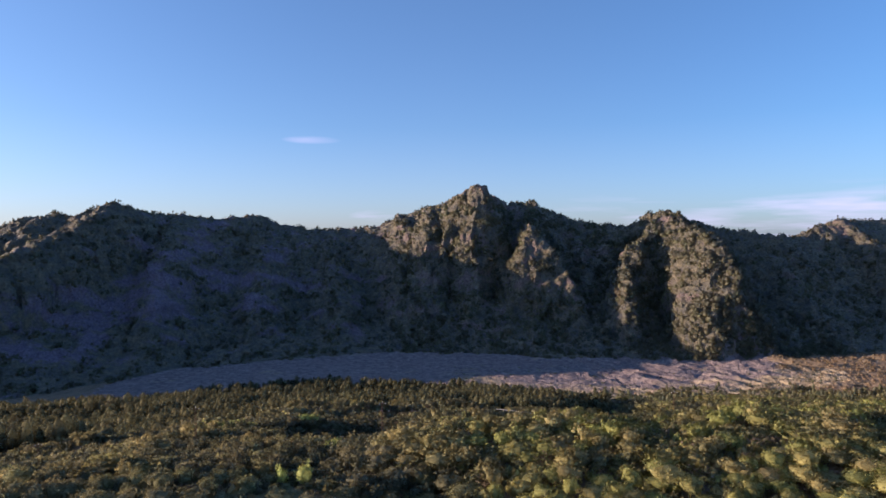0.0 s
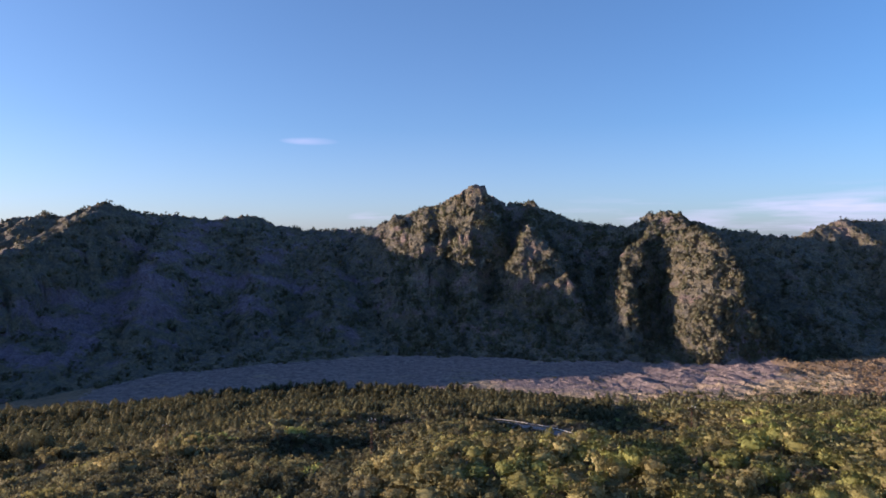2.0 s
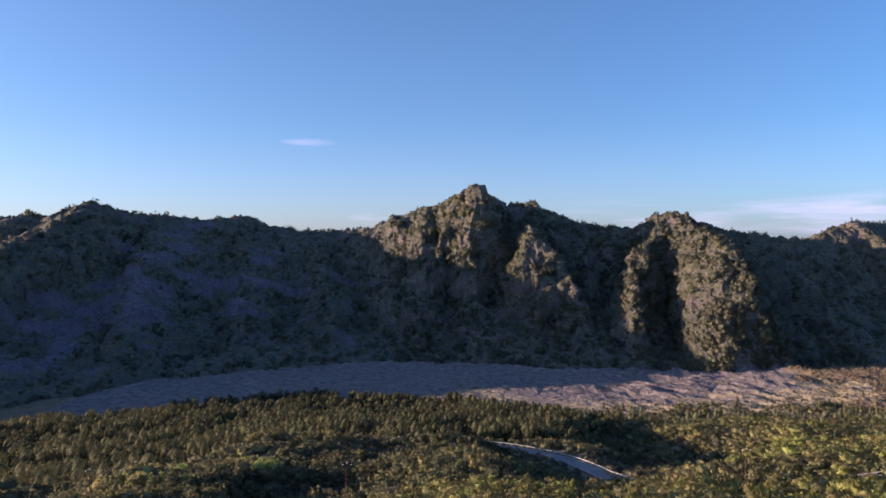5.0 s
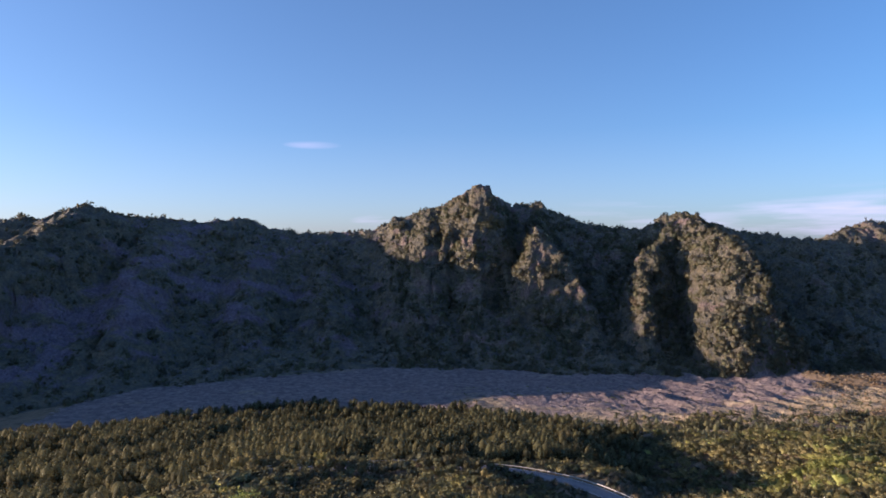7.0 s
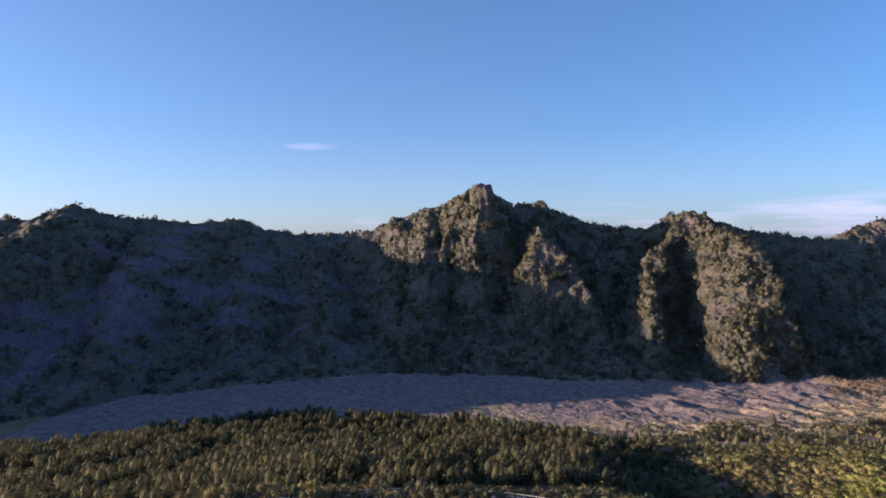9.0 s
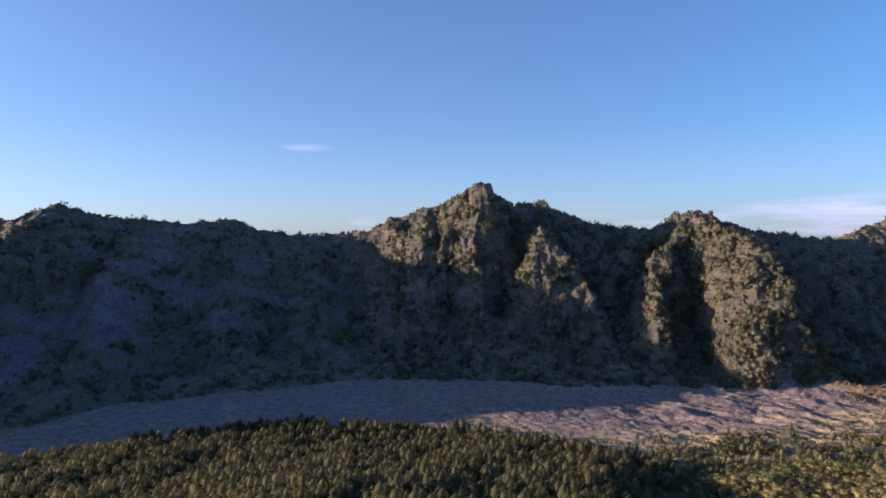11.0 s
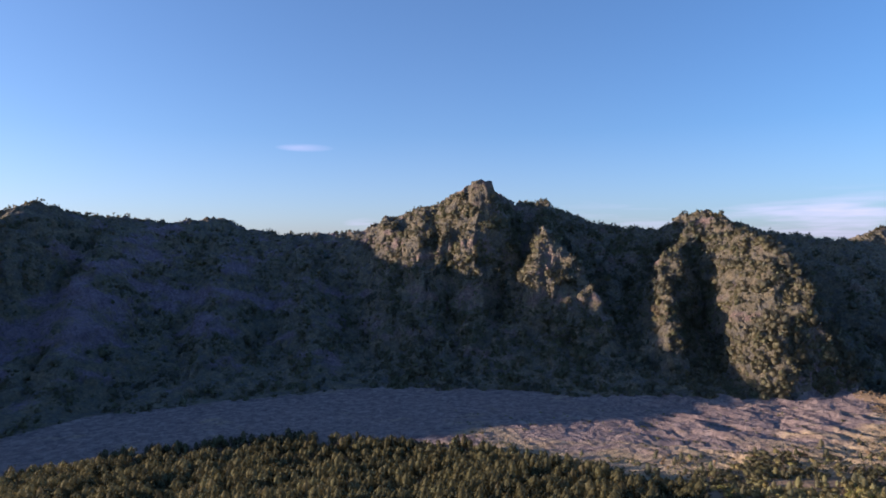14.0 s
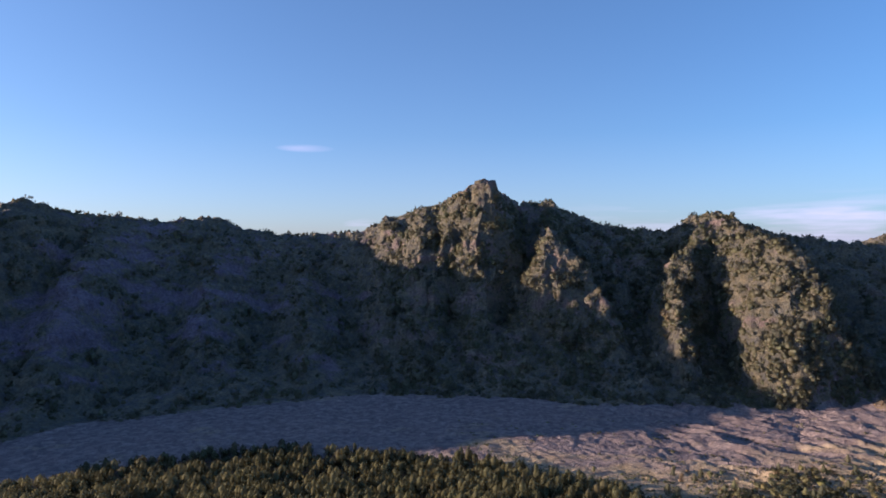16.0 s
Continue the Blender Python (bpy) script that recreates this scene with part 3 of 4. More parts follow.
# ---------------------------------------------------------------- plants: shapes
def ico(level):
    bm = bmesh.new()
    bmesh.ops.create_icosphere(bm, subdivisions=level, radius=1.0)
    v = np.array([x.co[:] for x in bm.verts])
    f = np.array([[x.index for x in q.verts] for q in bm.faces])
    bm.free()
    return v, f


ICO1, ICO2 = ico(1), ico(2)


def unit(v):
    return v / (np.linalg.norm(v, axis=1, keepdims=True) + 1e-9)


def leaf_tris(points, outward, size, r, wild=0.4):
    """A ragged upright tuft, one triangle, at each point."""
    n = len(points)
    d = outward + r.normal(0, wild, (n, 3))
    d /= np.linalg.norm(d, axis=1, keepdims=True)
    a = unit(0.55 * outward + np.array((0, 0, 0.5)) + r.normal(0, 0.55, (n, 3)))
    b = unit(np.cross(a, r.normal(0, 1, (n, 3))))
    s = size * r.uniform(0.6, 1.35, (n, 1))
    tri = np.stack([points + a * s * 1.15, points - a * s * 0.55 + b * s * 0.75, points - a * s * 0.45 - b * s * 0.75], 1)
    return tri.reshape(-1, 3), np.arange(3 * n).reshape(-1, 3), unit(np.repeat(outward + 0.3 * unit(r.normal(0, 1, (n, 3))), 3, 0) + (0, 0, 0.25))


def merge(pieces):
    vs, fs, ns, k = [], [], [], 0
    for v, f, away in pieces:
        vs.append(v)
        fs.append(f + k)
        ns.append(away)
        k += len(v)
    return np.vstack(vs), np.vstack(fs), np.vstack(ns)


def trunk_shape(h, r0, sides=5, lean=0.0, limbs=3, r=None):
    """A tapered trunk with limbs."""
    def limb(p, q, ra, rb):
        p, q = np.array(p, float), np.array(q, float)
        d = (q - p) / np.linalg.norm(q - p)
        a = np.cross(d, (0.3, 0.9, 0.1))
        a /= np.linalg.norm(a)
        b = np.cross(d, a)
        ang = np.arange(sides) * 2 * np.pi / sides
        ring = np.cos(ang)[:, None] * a + np.sin(ang)[:, None] * b
        v = np.vstack([p + ring * ra, q + ring * rb])
        f = []
        for i in range(sides):
            j = (i + 1) % sides
            f += [(i, j, sides + j), (i, sides + j, sides + i)]
        return v, np.array(f), np.vstack([ring, ring])
    top = np.array((lean, lean * 0.5, h))
    out = [limb((0, 0, -0.6), top, r0, r0 * 0.45)]
    for i in range(limbs):
        a, s = i * 2.4 + 0.5, 0.5 + 0.13 * i
        base = top * s
        out.append(limb(base, base + np.array((math.cos(a) * h * 0.35, math.sin(a) * h * 0.35, h * 0.45)), r0 * 0.45, r0 * 0.15))
    return merge(out)


def broadleaf_shape(r, tufts, level=2, lumps=6, open_crown=False):
    """Crown 1 m in radius, about 1.7 m high, standing on z = 0.5; several lumps with tufts."""
    pieces = []
    lobes = [(np.array((0, 0, 1.12)), 0.64)]
    for i in range(lumps):
        a = r.uniform(0, 2 * np.pi)
        rad = r.uniform(0.3, 0.82)
        lobes.append((np.array((math.cos(a) * rad, math.sin(a) * rad, r.uniform(0.65, 1.72))), r.uniform(0.2, 0.44)))
    v, f = ICO2 if level == 2 else ICO1
    core = v.copy()
    far = np.zeros(len(v))
    for c, s in lobes:
        rel = c - np.array((0, 0, 1.15))
        proj = v @ rel
        inside = np.maximum(s * s - (rel @ rel - proj ** 2), 0)
        far = np.maximum(far, np.where(inside > 0, proj + np.sqrt(inside), 0))
    core = v * (np.maximum(far, 0.5) * (0.88 + 0.12 * r.uniform(-1, 1, len(v))))[:, None] * (0.4 if open_crown else 0.9) + np.array((0, 0, 1.15))
    pieces.append((core, f, unit(v + r.normal(0, 0.25, v.shape) + (0, 0, 0.25))))
    w = np.array([s * s for _, s in lobes])
    pick = r.choice(len(lobes), tufts, p=w / w.sum())
    d = r.normal(0, 1, (tufts, 3))
    d /= np.linalg.norm(d, axis=1, keepdims=True)
    d[:, 2] = np.where(d[:, 2] < -0.4, -d[:, 2], d[:, 2])
    c = np.array([lobes[i][0] for i in pick])
    s = np.array([lobes[i][1] for i in pick])[:, None]
    pieces.append(leaf_tris(c + d * s * r.uniform(0.86, 1.07, (tufts, 1)), d, min(math.sqrt(3.4 / tufts), 0.23), r, 0.45))
    return merge(pieces)


def pine_shape(r, tufts, level=2):
    """Crown 1 m in radius and 3.4 m high from z = 0.6: a rounded cone in whorls."""
    v, f = ICO2 if level == 2 else ICO1
    t = (v[:, 2] + 1) / 2
    prof = np.interp(t, [0, 0.12, 0.35, 0.7, 0.92, 1], [0.3, 0.8, 0.92, 0.74, 0.44, 0.06])
    hor = np.hypot(v[:, 0], v[:, 1]) + 1e-6
    jit = 1 + 0.25 * r.uniform(-1, 1, len(v))
    core = np.stack([v[:, 0] / hor * prof * jit * np.minimum(hor * 1.6, 1), v[:, 1] / hor * prof * jit * np.minimum(hor * 1.6, 1), 0.6 + 3.2 * t], 1)
    q = 1 - np.sqrt(r.uniform(0, 1, tufts))
    q = np.round(q * 9) / 9 + r.normal(0, 0.03, tufts)
    q = np.clip(q, 0, 1)
    a = r.uniform(0, 2 * np.pi, tufts)
    rad = np.interp(q, [0, 0.12, 0.35, 0.7, 0.92, 1], [0.7, 0.95, 1.0, 0.84, 0.5, 0.1]) * r.uniform(0.82, 1.06, tufts)
    p = np.stack([np.cos(a) * rad, np.sin(a) * rad, 0.55 + 3.35 * q], 1)
    d = np.stack([np.cos(a) * 0.8, np.sin(a) * 0.8, np.full(tufts, 0.55)], 1)
    core[:, :2] *= 0.7
    return merge([(core, f, unit(v * (1, 1, 0.3) + (0, 0, 0.4))), leaf_tris(p, unit(d), math.sqrt(3.8 / tufts), r, 0.42)])


def twig_shape(r, twigs, tufts):
    """A half-bare crown about 1 m in radius: thin twigs that fan up and out, and some dead leaves."""
    a, rise = r.uniform(0, 2 * np.pi, twigs), r.uniform(0.25, 1.3, twigs)
    d = unit(np.stack([np.cos(a), np.sin(a), rise], 1))
    foot = d * r.uniform(0.1, 0.55, (twigs, 1)) + np.array((0, 0, 0.7))
    tip = foot + d * r.uniform(0.35, 0.7, (twigs, 1)) + r.normal(0, 0.06, (twigs, 3))
    w = 0.022 * unit(np.cross(d, r.normal(0, 1, (twigs, 3))))
    twig = np.stack([foot + w, foot - w, tip], 1).reshape(-1, 3)
    p = foot[r.integers(0, twigs, tufts)] + r.normal(0, 0.22, (tufts, 3))
    return merge([(twig, np.arange(3 * twigs).reshape(-1, 3), np.repeat(unit(d + r.normal(0, 0.4, d.shape)), 3, 0)),
                  leaf_tris(p, unit(p - np.array((0, 0, 0.6))), 0.11, r, 0.5)])


OCTA = (np.array([(1, 0, 0), (-1, 0, 0), (0, 1, 0), (0, -1, 0), (0, 0, 1), (0, 0, -1)], float),
        np.array([(0, 2, 4), (2, 1, 4), (1, 3, 4), (3, 0, 4), (2, 0, 5), (1, 2, 5), (3, 1, 5), (0, 3, 5)]))


def bush_shape(r, tufts):
    """A low bush 1 m in radius: tufts round a few uneven heads."""
    v, f = OCTA
    core = v * (0.72 + 0.15 * r.uniform(-1, 1, len(v)))[:, None] + np.array((0, 0, 0.4))
    heads = r.uniform(-0.45, 0.45, (4, 3)) * np.array((1, 1, 0.5)) + np.array((0, 0, 0.45))
    d = r.normal(0, 1, (tufts, 3))
    d[:, 2] = np.abs(d[:, 2]) * 0.9
    d /= np.linalg.norm(d, axis=1, keepdims=True)
    p = heads[r.integers(0, 4, tufts)] + d * r.uniform(0.35, 0.7, (tufts, 1))
    return merge([(core, f, v), leaf_tris(p, d, 0.28, r, 0.5)])


def scatter(name, shapes, rows, mats, index=None):
    """One mesh of many plants. rows: x, y, z, width, height, turn, tint."""
    rows = np.asarray(rows)
    vs, fs, ts, ms, ns, base = [], [], [], [], [], 0
    kind = np.arange(len(rows)) % len(shapes)
    for k, (v, f, away, mi) in enumerate(shapes):
        part_rows = rows[kind == k]
        n = len(part_rows)
        if not n:
            continue
        c, s = np.cos(part_rows[:, 5])[:, None], np.sin(part_rows[:, 5])[:, None]
        X = (v[None, :, 0] * c - v[None, :, 1] * s) * part_rows[:, 3:4] + part_rows[:, 0:1]
        Y = (v[None, :, 0] * s + v[None, :, 1] * c) * part_rows[:, 3:4] + part_rows[:, 1:2]
        Z = v[None, :, 2] * part_rows[:, 4:5] + part_rows[:, 2:3]
        ns.append(np.stack([away[None, :, 0] * c - away[None, :, 1] * s, away[None, :, 0] * s + away[None, :, 1] * c, away[None, :, 2] + 0 * c], 2).reshape(-1, 3))
        vs.append(np.stack([X, Y, Z], 2).reshape(-1, 3))
        fs.append((f[None] + (np.arange(n) * len(v))[:, None, None] + base).reshape(-1, 3))
        ts.append(np.repeat(part_rows[:, 6], len(v)))
        ms.append(np.tile(mi, n))
        base += n * len(v)
    return new(name, mesh_of(name, np.vstack(vs), np.vstack(fs), 3, mats, np.concatenate(ms), np.concatenate(ts), away=np.vstack(ns)))


def with_trunk(crown, h, r0, limbs=0):
    """A crown (material 0) and its trunk (material 1) as one shape."""
    t = trunk_shape(h, r0, 3, 0.0, limbs)
    v, f, away = merge([crown, t])
    return v, f, away, np.r_[np.zeros(len(crown[1]), int), np.ones(len(t[1]), int)]


def jittered(x0, x1, y0, y1, step, r):
    a, b = np.meshgrid(np.arange(x0, x1, step), np.arange(y0, y1, step))
    b = b + 0
    a = a + (np.arange(a.shape[0]) % 2)[:, None] * step / 2
    return (a + r.uniform(-0.6, 0.6, a.shape) * step).ravel(), (b + r.uniform(-0.6, 0.6, a.shape) * step).ravel()


def part(name, me, parent, label=""):
    o = new(name, me)
    o.parent = parent
    if label:
        tagged(o, label)
    return o


def sort_by(y, *arrays):
    o = np.argsort(y)
    return [q[o] for q in arrays]


def in_view(x, y, margin=32):
    return (x < 0.73 * np.maximum(y, 0) + margin - 18) & (-x < 0.75 * np.maximum(y, 0) + margin)


def make_trees(name, label, category, group, shapes, trunks, mat, rows):
    """The nearest trees, each one a thing with crown and trunk; alike ones share their meshes."""
    crowns = [mesh_of(name + "_crown", v, f, 3, [mat], away=away) for v, f, away in shapes]
    stems = [mesh_of(name + "_trunk", v, f, 3, [M_BARK]) for v, f, _ in trunks]
    for i, (x, y, z, w, h, turn, tint) in enumerate(rows):
        top = tagged(new(name), label, category, group)
        top.location, top.rotation_euler, top.scale = (x, y, z), (0, 0, turn), (w, w, h)
        part("crown", crowns[i % len(crowns)], top)
        part("trunk", stems[i % len(stems)], top)


# ---------------------------------------------------------------- broadleaf wood on the near slope
r = np.random.default_rng(11)


def wood_shapes(r, n, tufts, level=2):
    return [broadleaf_shape(r, tufts, level, 10 + i % 4) for i in range(n)]


x, y = jittered(-330, 420, 88, 560, 3.05, r)
hollow = along([(-900, 150), (-180, 178), (-127, 214), (-92, 250), (-68, 284), (-60, 299), (-30, 310), (10, 317), (36, 312), (60, 318), (75, 338), (95, 374), (110, 424), (125, 470), (150, 560), (900, 560)], x)
gully = ((x - 110) / 36) ** 2 + ((y - 342) / 58) ** 2 < 1 + 0.25 * grain(x / 12, y / 12)
keep = in_view(x, y) & (y < hollow + 6 * grain(x / 14, y / 14)) & (road_distance(x, y) > np.where(x < 27, 3.9, 5.5)) & ~(gully & (r.uniform(0, 1, x.shape) > 0.8))
thin = np.where(x > 95, ease(405, 505, y) * 0.88, ease(420, 560, y) * 0.75) + 0.10
keep &= r.uniform(0, 1, x.shape) > thin * (0.6 + 0.8 * ease(-0.2, 0.5, fbm(x / 40, y / 40, 2)))
keep &= ~((road_distance(x, y) < 14) & (x > 33) & (x < 74) & (y < 292))
x, y = x[keep], y[keep]
x, y = sort_by(y, x, y)
n = len(x)
low = (1 - ease(4, 22, road_distance(x, y)) * 1.0) * 0.5 * ease(0, 30, x)
w = (2.1 + 1.7 * r.uniform(0, 1, n) ** 1.5) * (1 + 0.3 * grain(x / 26, y / 26)) * (1 - low * 0.6)
h = 2.05 * r.uniform(0.75, 1.2, n) * (1 + 0.3 * grain(x / 18, y / 18)) * (1 - low * 0.5)
small = (x > 20) & (x < 80) & (y > 205) & (y < 292)
w, h = np.where(small, 0.72 * w, w), np.where(small, 0.62 * h, h)
low_rim = (road_distance(x, y) < 24) & (x > 14) & (x < 34) & (y < 303)
w, h = np.where(low_rim, 1.8, w), np.where(low_rim, 1.4, h)
hide = (road_distance(x, y) < 15) & (x < 14) & (y < 303)
w, h = np.where(hide, 2.2, w), np.where(hide, 2.7, h)
# Tone rises eastward: yellower leaves, and the slope's sun and shade as colour.
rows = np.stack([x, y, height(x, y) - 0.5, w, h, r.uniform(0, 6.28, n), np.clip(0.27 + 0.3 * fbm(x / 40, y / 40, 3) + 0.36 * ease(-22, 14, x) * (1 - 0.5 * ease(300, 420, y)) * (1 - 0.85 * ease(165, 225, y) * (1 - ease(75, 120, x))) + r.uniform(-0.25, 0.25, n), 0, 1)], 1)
for fx, fy, fr in ((-57, 252, 8), (-76, 216, 11), (-96, 194, 5), (150, 330, 16)):
    rows[:, 6] = np.clip(rows[:, 6] + 0.6 * np.exp(-((x - fx) ** 2 + (y - fy) ** 2) / fr ** 2), 0, 1)
kinds = r.uniform(0, 1, n)
dry = (kinds < 0.05 + 0.12 * ease(-5, 50, x) * ease(290, 140, y)) & (r.uniform(0, 1, n) < 0.9)
fresh = kinds > 0.9965
for fx, fy in ((-46, 229), (-51, 240), (-68, 216), (-76, 242), (121, 265)):
    fresh |= np.hypot(x - fx, y - fy) < 3.5
clear = (np.abs(x + 23.5) < 4.5) & (y > 103) & (y < 116)
rows[clear, 3:5] *= 0.5
plain_ones = ~dry & ~fresh
plain_rows = rows[plain_ones]
start = np.searchsorted(plain_rows[:, 1], 92)
early_rows, near_rows, far_rows = plain_rows[:start], plain_rows[start:start + 300], plain_rows[start + 300:]
split = np.searchsorted(far_rows[:, 1], 215)
shapes = wood_shapes(r, 6, 900, 2)
stems = [trunk_shape(1.2, 0.09, 5, 0.08, 3) for _ in shapes]
# Crowns west of this line take the shaded colour, the others the sunlit.
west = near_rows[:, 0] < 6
make_trees("broadleaf_tree", "low broadleaf tree with dense olive crown, darkened as in shade, on the slope", "tree", "broadleaf trees of the near slope",
           shapes, stems, M_LEAF_SHADED, near_rows[west])
make_trees("broadleaf_tree", "low broadleaf tree with dense yellowish olive crown, brightened as in sun, on the slope", "tree", "broadleaf trees of the near slope",
           shapes, stems, M_LEAF_SUNLIT, near_rows[~west])
brow = np.searchsorted(far_rows[:, 1], 150)
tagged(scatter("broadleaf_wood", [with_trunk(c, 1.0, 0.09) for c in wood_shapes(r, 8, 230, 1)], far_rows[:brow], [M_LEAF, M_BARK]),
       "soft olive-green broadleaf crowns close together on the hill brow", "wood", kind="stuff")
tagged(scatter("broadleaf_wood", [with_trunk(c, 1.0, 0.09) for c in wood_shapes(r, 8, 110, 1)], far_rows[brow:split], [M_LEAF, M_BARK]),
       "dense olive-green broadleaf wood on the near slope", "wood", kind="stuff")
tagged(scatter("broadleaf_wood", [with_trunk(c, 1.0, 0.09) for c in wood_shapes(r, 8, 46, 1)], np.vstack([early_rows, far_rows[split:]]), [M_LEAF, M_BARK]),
       "olive-green broadleaf wood and scrub further down the slope", "wood", kind="stuff")
tagged(scatter("dry_thicket", [with_trunk(twig_shape(r, 100, 130), 1.2, 0.08, 3) for _ in range(6)], rows[dry], [M_DRY, M_BARK]),
       "brown half-bare shrubs among the green trees", "shrubs", kind="stuff")
# the wood goes on behind and beside the flight's start
x, y = jittered(-230, 230, -60, 260, 4.8, r)
keep = ((y < 88) | ~in_view(x, y)) & (np.abs(x) < 0.75 * np.maximum(y, 0) + 130)
x, y = x[keep], y[keep]
n = len(x)
w = r.uniform(2.6, 4.0, n)
tagged(scatter("broadleaf_wood", [with_trunk(c, 1.0, 0.09) for c in wood_shapes(r, 6, 30, 1)],
               np.stack([x, y, height(x, y) - 0.5, w, 0.75 * w, r.uniform(0, 6.28, n), np.clip(0.4 + 0.3 * fbm(x / 40, y / 40, 3) + r.uniform(-0.25, 0.25, n), 0, 1)], 1), [M_LEAF, M_BARK]),
       "olive-green broadleaf wood on the upper slope", "wood", kind="stuff")
fresh_rows = np.vstack([[(-22.4, 112, near_slope(np.array([-22.4]), np.array([112.0]))[0] - 0.3, 1.9, 2.5, 0.5, 0.5),
                         (-26.0, 112.5, near_slope(np.array([-26.0]), np.array([112.5]))[0] - 0.3, 1.1, 2.2, 1.5, 0.5),
                         (115.5, 259, near_slope(np.array([115.5]), np.array([259.0]))[0] - 0.3, 3.2, 3.4, 2.5, 0.5),
                         (110.5, 262, near_slope(np.array([110.5]), np.array([262.0]))[0] - 0.3, 2.4, 2.6, 0.9, 0.5)], rows[fresh][:118]])
make_trees("fresh_tree", "bright yellow-green tree in fresh leaf among darker crowns", "tree", "bright trees of the near slope",
           wood_shapes(r, 4, 170), [trunk_shape(1.2, 0.09, 5, 0.08, 3)], M_BRIGHT, fresh_rows)

x, y = np.r_[r.uniform(-150, 165, 2600), r.uniform(15, 80, 700)], np.r_[r.uniform(235, 470, 2600), r.uniform(240, 305, 700)]
keep = (road_distance(x, y) > 4.6) & in_view(x, y)
x, y = x[keep], y[keep]
w = r.uniform(0.7, 1.7, len(x))
tagged(scatter("undergrowth", [(*bush, np.zeros(len(bush[1]), int)) for bush in [bush_shape(r, 24) for _ in range(6)]],
               np.stack([x, y, height(x, y) - 0.2, w, w, r.uniform(0, 6.28, len(x)), r.uniform(0, 1, len(x))], 1), [M_SCRUB]),
       "low dark undergrowth between the wood and the pines", "undergrowth", kind="stuff")

x, y = r.uniform(-75, 150, 3600), r.uniform(92, 235, 3600)
keep = in_view(x, y) & (np.abs(x + 23.5) > 4.5)
x, y = x[keep], y[keep]
w = r.uniform(1.0, 2.2, len(x))
# The same eastward rise: shaded tone west, sunlit tone east, in the leaf colour.
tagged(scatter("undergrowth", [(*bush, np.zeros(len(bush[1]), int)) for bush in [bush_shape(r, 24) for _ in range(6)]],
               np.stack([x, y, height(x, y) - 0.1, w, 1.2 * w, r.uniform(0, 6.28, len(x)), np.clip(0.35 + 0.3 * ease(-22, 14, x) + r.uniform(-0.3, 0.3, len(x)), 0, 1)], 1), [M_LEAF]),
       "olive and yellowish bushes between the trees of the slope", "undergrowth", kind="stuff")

# ---------------------------------------------------------------- pine plantation
x, y = jittered(-420, 140, 170, 640, 5.0, r)
front = along([(-900, 156), (-180, 186), (-127, 222), (-92, 258), (-68, 293), (-60, 308), (-30, 317), (10, 325), (40, 326), (60, 332), (80, 345), (98, 380), (112, 430), (125, 600)], x)
keep = in_view(x, y) & (y > front + 5 * grain(x / 16, y / 16)) & (y < pine_edge(x) + 7 * grain(x / 13, y / 13)) & (r.uniform(0, 1, x.shape) > 0.06) & (road_distance(x, y) > 5)
x, y = sort_by(y[keep], x[keep], y[keep])
n = len(x)
size = r.uniform(0.6, 1.25, n) * (1 + 0.2 * grain(x / 25, y / 25))
rows = np.stack([x, y, height(x, y) - 0.4, 3.2 * size ** 0.7 * r.uniform(0.8, 1.2, n), 2.35 * size, r.uniform(0, 6.28, n), (0.5 + 0.4 * fbm(x / 50, y / 50, 2) + r.uniform(-0.3, 0.3, n)) % 1.0], 1)
shapes = [pine_shape(r, 300) for _ in range(6)]
make_trees("pine_tree", "small dark green pine with rounded conical crown in the plantation", "pine", "pines of the plantation",
           shapes, [trunk_shape(2.6, 0.07, 5, 0.0, 0) for _ in shapes], M_PINE_ONE, rows[:300])
tagged(scatter("pine_plantation", [with_trunk(pine_shape(r, 84, 1), 1.5, 0.07) for _ in range(8)], rows[300:], [M_PINE, M_BARK]),
       "dense plantation of small olive-dark pines beside the lava", "wood", kind="stuff")
x, y = r.uniform(85, 390, 1300), r.uniform(420, 640, 1300)
keep = (y < scrub_edge(x) + 75 * r.uniform(0, 1, 1300) ** 1.5) & (fbm(x / 26, y / 17, 2) > 0.12 + 0.3 * ease(500, 530, y))
x, y = x[keep], y[keep]
n = len(x)
size = r.uniform(0.55, 1.15, n)
rows = np.stack([x, y, height(x, y) - 0.3, 2.1 * size, 1.8 * size, r.uniform(0, 6.28, n), r.uniform(0, 0.5, n)], 1)
fresh_pine = [with_trunk(pine_shape(r, 70), 1.5, 0.07) for _ in range(5)]
tagged(scatter("young_pines", fresh_pine, rows, [M_LEAF, M_BARK]), "scattered young olive-green pines on the edge of the lava", "pines", kind="stuff")

# ---------------------------------------------------------------- scrub on the wall, the floor's edge and the crest
e1 = np.stack([np.diff(GX, axis=1)[:-1], np.diff(GY, axis=1)[:-1], np.diff(GZ, axis=1)[:-1]], 2)
e2 = np.stack([np.diff(GX, axis=0)[:, :-1], np.diff(GY, axis=0)[:, :-1], np.diff(GZ, axis=0)[:, :-1]], 2)
nrm = np.cross(e1, e2)
area = np.linalg.norm(nrm, axis=2)
nrm = nrm / area[..., None]
qx, qy = GX[:-1, :-1], GY[:-1, :-1]
corner = np.stack([qx, qy, GZ[:-1, :-1]], 2).reshape(-1, 3)
yb, yc = foot_line(qx), along(CREST_Y, qx)
u = (qy - yb) / (yc - yb)
patch = cover_of(qx, qy, GZ[:-1, :-1])
weight = area * (u > -0.02) * (u < 1.05) * (np.abs(qx) < 0.8 * qy + 20) * (qx > -640) * (qx < 790) * (0.04 + ease(0.25, 0.75, patch)) * (nrm[..., 1] < 0.45)
